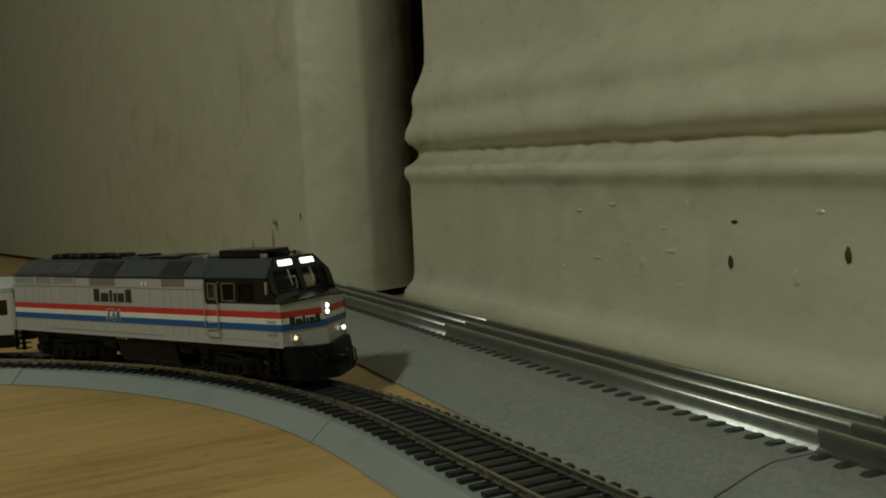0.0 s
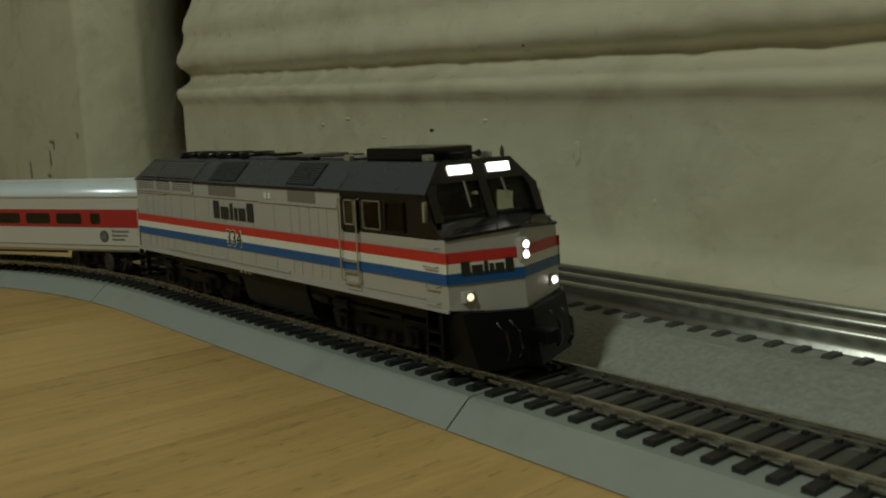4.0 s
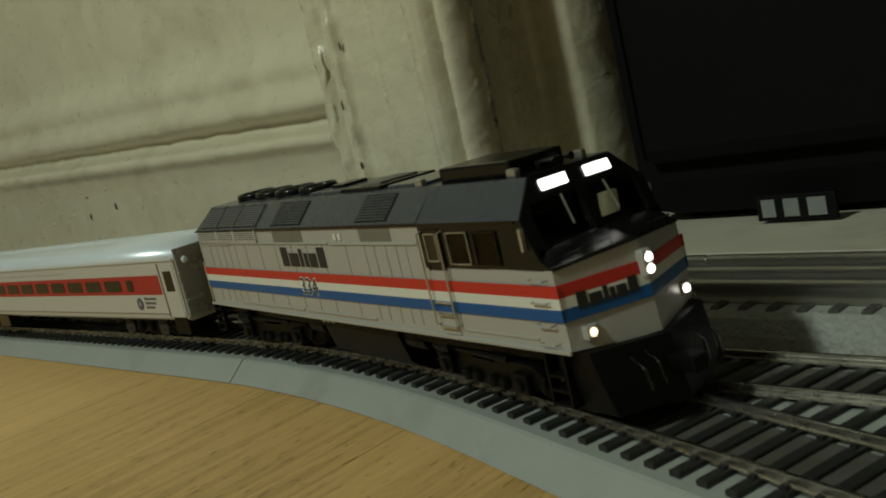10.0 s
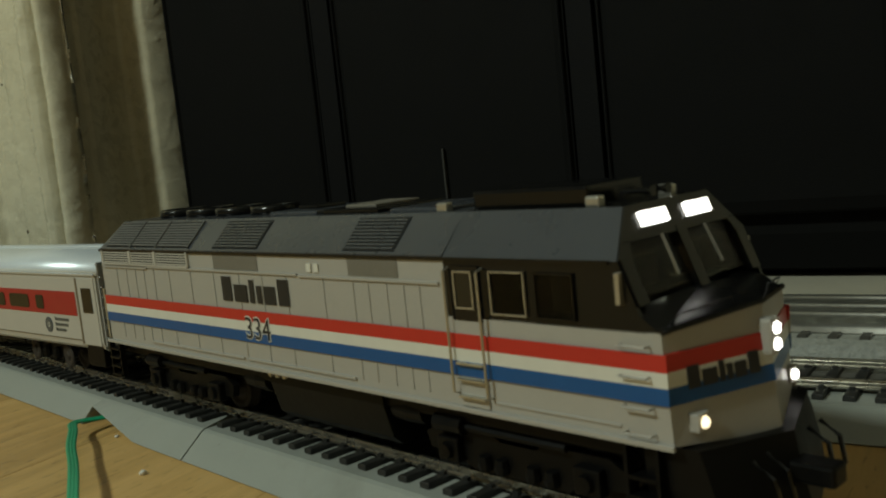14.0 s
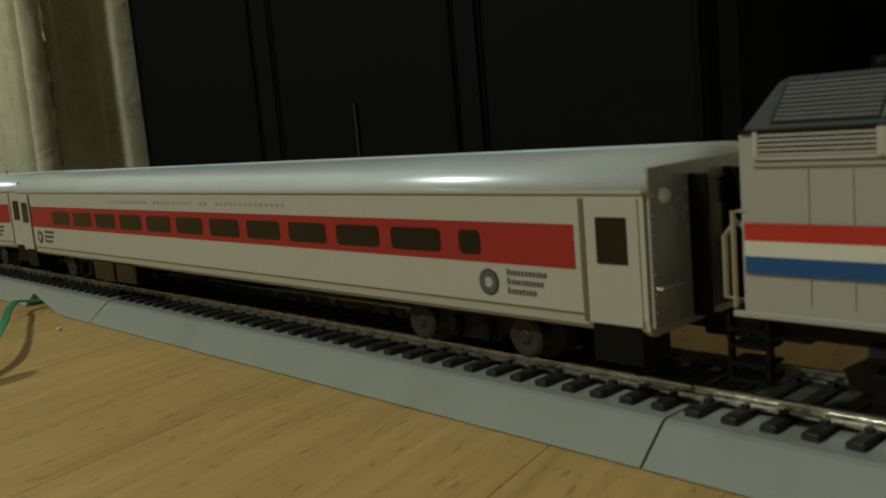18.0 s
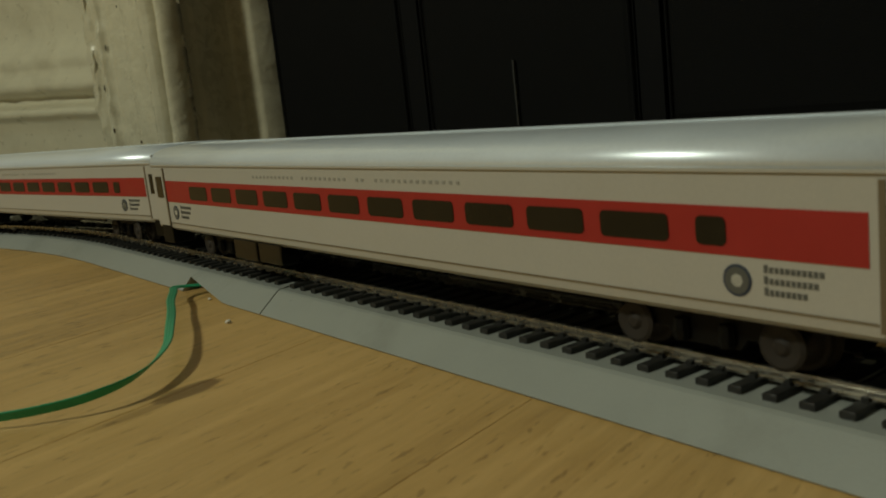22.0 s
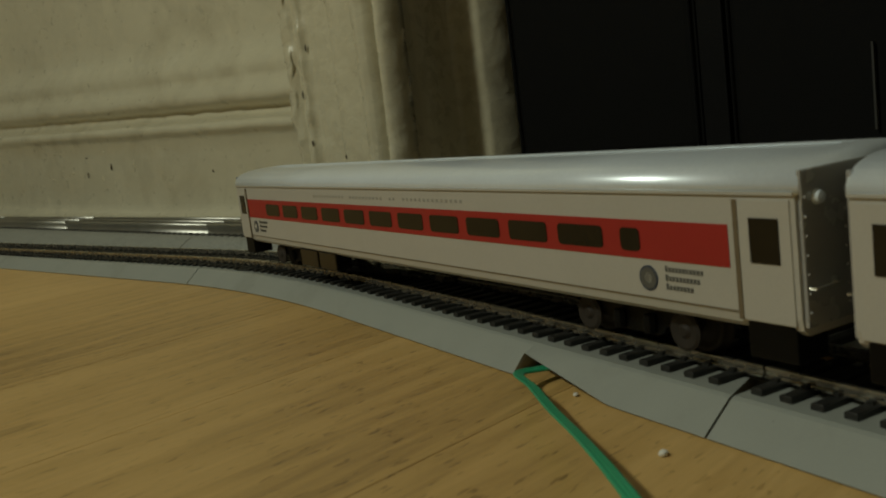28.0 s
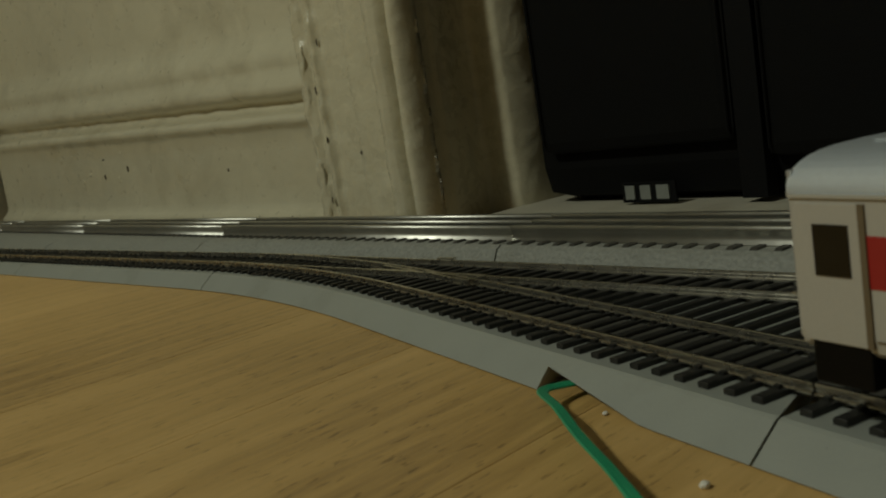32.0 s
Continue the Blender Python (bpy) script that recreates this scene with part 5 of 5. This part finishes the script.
def build_coach():
    W = 0.0178
    root = tagged(new("passenger_coach"), "silver model passenger coach with a dark red window band", "model train", "coaches behind the locomotive")
    side = [(-W + 0.0016, 0.0095), (-W + 0.0004, 0.0105), (-W, 0.0125), (-W, 0.0330), (W, 0.0330), (W, 0.0125), (W - 0.0004, 0.0105), (W - 0.0016, 0.0095)]
    part("body", loft([[(x, y, z) for y, z in side] for x in (0.0, -CL)]), M_COACH, root, "pale aluminium sides")
    roof = []
    for k in range(17):
        a = math.pi * k / 16
        y = (W + 0.0002) * math.copysign(abs(math.cos(a)) ** 0.62, math.cos(a))
        z = 0.0326 + 0.0062 * math.sin(a) ** 0.75 if 0 < k < 16 else 0.0326
        roof.append((y, z))
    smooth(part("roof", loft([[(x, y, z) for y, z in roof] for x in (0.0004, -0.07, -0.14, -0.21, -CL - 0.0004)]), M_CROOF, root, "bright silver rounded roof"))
    for y0 in (-0.0105, -0.0068, -0.0032, 0.0, 0.0032, 0.0068, 0.0105):
        a = max(0.0, 1 - (abs(y0) / W) ** 1.6)
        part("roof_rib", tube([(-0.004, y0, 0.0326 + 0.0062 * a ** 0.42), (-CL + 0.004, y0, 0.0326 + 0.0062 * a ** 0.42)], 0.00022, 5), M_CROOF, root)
    for sgn in (-1, 1):
        y = W * sgn
        lo, hi = lambda d: min(y, y + d * sgn), lambda d: max(y, y + d * sgn)
        part("drip_rail", box(-CL, 0, lo(0.0005), hi(0.0005), 0.0326, 0.0331), M_COACH, root)
        part("skirt_line", box(-CL + 0.013, -0.013, lo(0.0002), hi(0.0002), 0.0123, 0.0125), M_JAMBB, root)
        band = part("window_band", box(-CL + 0.0125, -0.0140, lo(0.00012), hi(0.00012), 0.0199, 0.0274), M_CRED, root, "dark red band")
        wins = [(-0.0415, -0.0360)] + [(-0.0615 - k * 0.01875, -0.0468 - k * 0.01875) for k in range(11)]
        for x0, x1 in wins:
            b = bmesh.new()
            pts = []
            r = 0.0010
            for cx, cz, a0 in ((x1 - r, 0.0258 - r, 0), (x0 + r, 0.0258 - r, 90), (x0 + r, 0.0213 + r, 180), (x1 - r, 0.0213 + r, 270)):
                for t in range(4):
                    a = radians(a0 + 30 * t)
                    pts.append((cx + r * math.cos(a), cz + r * math.sin(a)))
            loft([[(px, y - 0.0004 * sgn, pz) for px, pz in pts], [(px, y + 0.00028 * sgn, pz) for px, pz in pts]], b)
            w = part("window", b, M_CGLASS, band)
        for x0, x1 in ((-0.0120, -0.0010), (-CL + 0.0010, -CL + 0.0120)):
            d = part("door", box(x0, x1, lo(0.00025), hi(0.00025), 0.0112, 0.0318, 0.0001), M_COACH, root)
            part("door_window", box(x0 + 0.0028, x1 - 0.0022, lo(0.00045), hi(0.00045), 0.0212, 0.0288, 0.0001), M_CGLASS, d)
            xj = x0 if x0 > -0.1 else x1
            part("door_post", box(xj - 0.0005, xj + 0.0005, lo(0.0004), hi(0.0004), 0.0112, 0.0318), M_JAMBB, d, "brown shaded door post")
            part("step_well", box(x0 + 0.0006, x1 - 0.0004, min(y * 0.55, y * 0.985), max(y * 0.55, y * 0.985), 0.0045, 0.0112, 0.0004), M_FRAME, root)
        for x in (-0.0345, -CL + 0.0190):
            s = part("seal", lathe([(0.0001, 0), (0.0025, 0), (0.0025, 0.00012 * sgn), (0.0001, 0.00012 * sgn)], 24, "y", (x, y, 0.0162)), M_NAVY, root, "round navy seal")
            part("seal_ring", lathe([(0.0016, 0), (0.0021, 0), (0.0021, 0.0002 * sgn), (0.0016, 0.0002 * sgn)], 24, "y", (x, y, 0.0162)), M_GREYINK, s)
            part("seal_ring", lathe([(0.0005, 0), (0.0010, 0), (0.0010, 0.0002 * sgn), (0.0005, 0.0002 * sgn)], 16, "y", (x, y, 0.0162)), M_WHITE, s)
            lines = bmesh.new()
            for k, n in enumerate((11, 10, 8)):
                z = 0.0178 - k * 0.0017
                for j in range(n):
                    xx = x + 0.0046 + j * 0.00088
                    box(xx, xx + 0.00062, lo(0.00010), hi(0.00010), z, z + (0.00120 if j == 0 else 0.00090), 0, lines)
            part("lettering", lines, M_GREYINK, root, "three short lines of grey letters, unreadable")
        words = bmesh.new()
        x = -CL + 0.0850
        for n in (11, 10, 2, 14):
            for k in range(n):
                box(x, x + 0.0011, lo(0.00010), hi(0.00010), 0.0293, 0.0301, 0, words)
                x += 0.0024
            x += 0.0036
        part("lettering", words, M_PALEINK, root, "row of small grey letters, unreadable")
        part("battery_box", box(-CL + 0.0630, -CL + 0.0790, min(y * 0.62, y * 0.96), max(y * 0.62, y * 0.96), 0.0035, 0.0100, 0.0004), M_BLACK, root)
        part("battery_box", box(-CL + 0.0805, -CL + 0.0950, min(y * 0.62, y * 0.96), max(y * 0.62, y * 0.96), 0.0038, 0.0100, 0.0004), M_BLACK, root)
        part("pipe", tube([(-0.0600, y * 0.86, 0.0088), (-0.1100, y * 0.86, 0.0085)], 0.0005, 6), M_FRAME, root)
    for x, s in ((0.0, 1), (-CL, -1)):
        e = part("end_wall", box(min(x, x + 0.0008 * s), max(x, x + 0.0008 * s), -W + 0.0006, W - 0.0006, 0.0110, 0.0365, 0.0003), M_END, root, "glossy grey end wall")
        part("end_door", box(min(x + 0.0006 * s, x + 0.0018 * s), max(x + 0.0006 * s, x + 0.0018 * s), -0.0050, 0.0050, 0.0115, 0.0330, 0.0002), M_BLACK, e)
        part("diaphragm", box(min(x + 0.0006 * s, x + 0.0040 * s), max(x + 0.0006 * s, x + 0.0040 * s), 0.0050, 0.0062, 0.0110, 0.0345, 0.0003), M_FRAME, e)
        part("diaphragm", box(min(x + 0.0006 * s, x + 0.0040 * s), max(x + 0.0006 * s, x + 0.0040 * s), -0.0062, -0.0050, 0.0110, 0.0345, 0.0003), M_FRAME, e)
        part("end_window", box(min(x + 0.0016 * s, x + 0.0020 * s), max(x + 0.0016 * s, x + 0.0020 * s), -0.0034, 0.0034, 0.0215, 0.0290, 0.0001), M_GLASS, e)
        for yy in (-0.0165, -0.0068, 0.0068, 0.0165):
            for j in range(7):
                part("rivet", lathe([(0.0001, 0), (0.0003, 0), (0.0002, 0.0002 * s), (0.0001, 0.00025 * s)], 6, "x", (x + 0.0008 * s, yy, 0.0135 + j * 0.0031)), M_END, e)
        for yy in (-0.0135, 0.0135):
            part("marker_lamp", lathe([(0.0001, 0), (0.0013, 0), (0.0010, 0.0009 * s), (0.0001, 0.0011 * s)], 12, "x", (x + 0.0008 * s, yy, 0.0318)), M_CROOF, e)
            part("grab_bar", tube([(x + 0.0008 * s, yy - 0.003, 0.0175), (x + 0.002 * s, yy - 0.003, 0.0175), (x + 0.002 * s, yy + 0.003, 0.0175), (x + 0.0008 * s, yy + 0.003, 0.0175)], 0.00025, 5), M_METAL, e)
        part("coupler", box(min(x, x + 0.0085 * s), max(x, x + 0.0085 * s), -0.0020, 0.0020, 0.0068, 0.0100, 0.0006), M_FRAME, root)
    part("underframe", box(-CL + 0.004, -0.004, -0.0060, 0.0060, 0.0078, 0.0100, 0.0004), M_FRAME, root)
    part("tank", lathe([(0.0001, -0.018), (0.0040, -0.0175), (0.0042, 0), (0.0040, 0.0175), (0.0001, 0.018)], 14, "x", (-0.150, 0.002, 0.0068)), M_FRAME, root)
    bo = (coach_bogie(root, -0.0450), coach_bogie(root, -CL + 0.0480))
    return root, bo


loco, loco_bogies = build_locomotive()
coach0, coach_bogies0 = build_coach()
coaches = [(coach0, coach_bogies0)]
for k in range(3):
    c = copy_thing(coach0, Matrix())
    bo = []
    for o in c.children:
        if o.name.split(".")[0] == "bogie":
            bo.append((o, [w for w in o.children if w.name.split(".")[0] == "wheelset"]))
    coaches.append((c, tuple(bo)))


# ---- small things ----
bag = tagged(new("suitcase"), "black fabric suitcase with a small printed tag in a dark doorway", "suitcase")
bag.matrix_world = WALL @ pose(-0.018, -0.040, 0.0004)
part("shell", box(0.066, 0.470, 0.290, 0.520, 0.004, 0.66, 0.018), M_BAG, bag)
for x0, x1, z0, z1 in ((0.080, 0.190, 0.03, 0.40), (0.202, 0.330, 0.022, 0.44), (0.342, 0.456, 0.03, 0.40)):
    p = part("front_pocket", box(x0, x1, 0.282, 0.300, z0, z1, 0.006), M_BAG, bag)
    part("piping", tube([(x0 + 0.003, 0.2815, z0 + 0.004), (x0 + 0.003, 0.2815, z1 - 0.004)], 0.0006, 6), M_BAG2, p)
    part("piping", tube([(x1 - 0.003, 0.2815, z0 + 0.004), (x1 - 0.003, 0.2815, z1 - 0.004)], 0.0006, 6), M_BAG2, p)
for x in (0.196, 0.336):
    part("strap", box(x - 0.0059, x + 0.0059, 0.2822, 0.291, 0.006, 0.64, 0.0004), M_BAG2, bag)
# thin upright strip, a little lighter than the fabric behind it
part("zip_pull", box(0.2625, 0.2634, 0.2798, 0.2815, 0.036, 0.068, 0.0002), M_DIMMETAL, bag, "thin dull upright strip")
tag = part("tag", box(0.1265, 0.1565, 0.2838, 0.2852, 0.0050, 0.0144, 0.0003), M_BAG2, bag, "small printed tag")
for x0, x1, z0, z1 in ((0.0540, 0.0592, 0.0066, 0.0130), (0.0625, 0.0682, 0.0066, 0.0130), (0.0715, 0.0782, 0.0066, 0.0130)):
    part("print_block", box(x0 + 0.075, x1 + 0.075, 0.2830, 0.2838, z0, z1), M_TAG, tag)

cable = tagged(new("ribbon_cable"), "green flat ribbon cable running from under the track across the floor", "cable")
CABLE = [(0.247, -0.044, 0.0022), (0.2438, -0.053, 0.0032), (0.245, -0.0612, 0.0046), (0.256, -0.0698, 0.0058), (0.2692, -0.0804, 0.0064), (0.2831, -0.0903, 0.0066), (0.298, -0.1018, 0.0066),
         (0.3094, -0.1111, 0.006), (0.3176, -0.1206, 0.0054), (0.322, -0.1293, 0.0048), (0.322, -0.1374, 0.0042), (0.3182, -0.144, 0.0034), (0.31, -0.1525, 0.0028), (0.297, -0.161, 0.0026),
         (0.278, -0.1775, 0.0024), (0.259, -0.2125, 0.0024), (0.234, -0.2825, 0.0024), (0.164, -0.4425, 0.0024)]


def curve_points(pts, n=8):
    out = []
    P = [Vector(p) for p in pts]
    P = [P[0] * 2 - P[1]] + P + [P[-1] * 2 - P[-2]]
    for i in range(1, len(P) - 2):
        for k in range(n):
            t = k / n
            a, b, c, d = P[i - 1:i + 3]
            out.append(0.5 * ((2 * b) + (c - a) * t + (2 * a - 5 * b + 4 * c - d) * t * t + (3 * b - a - 3 * c + d) * t ** 3))
    out.append(P[-2])
    return out


cp = curve_points(CABLE)
for w0 in (-1, 0, 1):
    secs = []
    for i, p in enumerate(cp):
        d = (cp[min(i + 1, len(cp) - 1)] - cp[max(i - 1, 0)]).normalized()
        sidew = Vector((-d.y, d.x, 0)).normalized()
        tilt = radians(-14 + 82 * min(1.0, max(0.0, (i - 40) / 40)))
        wv = sidew * math.cos(tilt) + Vector((0, 0, 1)) * math.sin(tilt)
        nv = d.cross(wv)
        q = p + wv * 0.00068 * w0
        q.z = max(q.z, 0.0008)
        secs.append([q + wv * 0.00056 * math.cos(a) + nv * 0.00027 * math.sin(a) for a in [k * math.pi / 4 for k in range(8)]])
    smooth(part("wire", loft(secs), M_CABLE, cable))

for x, y, r in ((0.2568, -0.0574, 0.0006), (0.2893, -0.0768, 0.0009)):
    b = bmesh.new()
    bmesh.ops.create_icosphere(b, subdivisions=2, radius=r)
    for v in b.verts:
        v.co *= 1 + 0.35 * noise.noise(v.co * 900 + Vector((x * 50, 0, 0)))
        v.co.z = v.co.z * 0.7
    o = part("crumb", b, M_CRUMB, None)
    o.location = (x, y, r * 0.62)
    tagged(o, "tiny white plaster crumb on the floor", "crumb", "crumbs on the floor")


# ---- movement ----
SPEED = 0.0686


def corner(t):
    """How far the locomotive's front corner has come along the line."""
    return -0.1065 + SPEED * (t - 6)


def ride(head, front, rear):
    """Pose of a vehicle whose bogies stand front and rear of its own x = 0 at head along the line."""
    a, b = on(head + front, 0.0), on(head + rear, 0.0)
    h = math.atan2(a.y - b.y, a.x - b.x)
    q = a - Vector((math.cos(h), math.sin(h), 0)) * front
    return q, h


def motions():
    times = [i * 0.5 for i in range(65)]
    fine = [i * 0.12 for i in range(267)] + [32.04]
    trains = [(loco, loco_bogies, 0.0, (-0.0335, -0.1475), 0.0058)]
    for k, (c, bo) in enumerate(coaches):
        trains.append((c, bo, -0.1985 - 0.2939 * k, (-0.0450, -CL + 0.0480), 0.0052))
    for ob, bogies, off, (f, r), rad in trains:
        rows, turns = [], ([], [])
        for t in times:
            q, h = ride(corner(t) + off, f, r)
            rows.append((t, pose(q.x, q.y, RAIL, 0, 0, math.degrees(h))))
            for k, d in enumerate((f, r)):
                turns[k].append((t, pose(d, 0, 0, 0, 0, math.degrees(line(corner(t) + off + d)[2] - h))))
        walk(ob, rows)
        for k, (bogie, sets) in enumerate(bogies):
            walk(bogie, turns[k])
            for w in sets:
                x = w.location.x
                spin = []
                for t in fine:
                    spin.append((t, Matrix.Translation((x, 0, rad)) @ Matrix.Rotation(SPEED * t / rad, 4, "Y")))
                walk(w, spin)


motions()
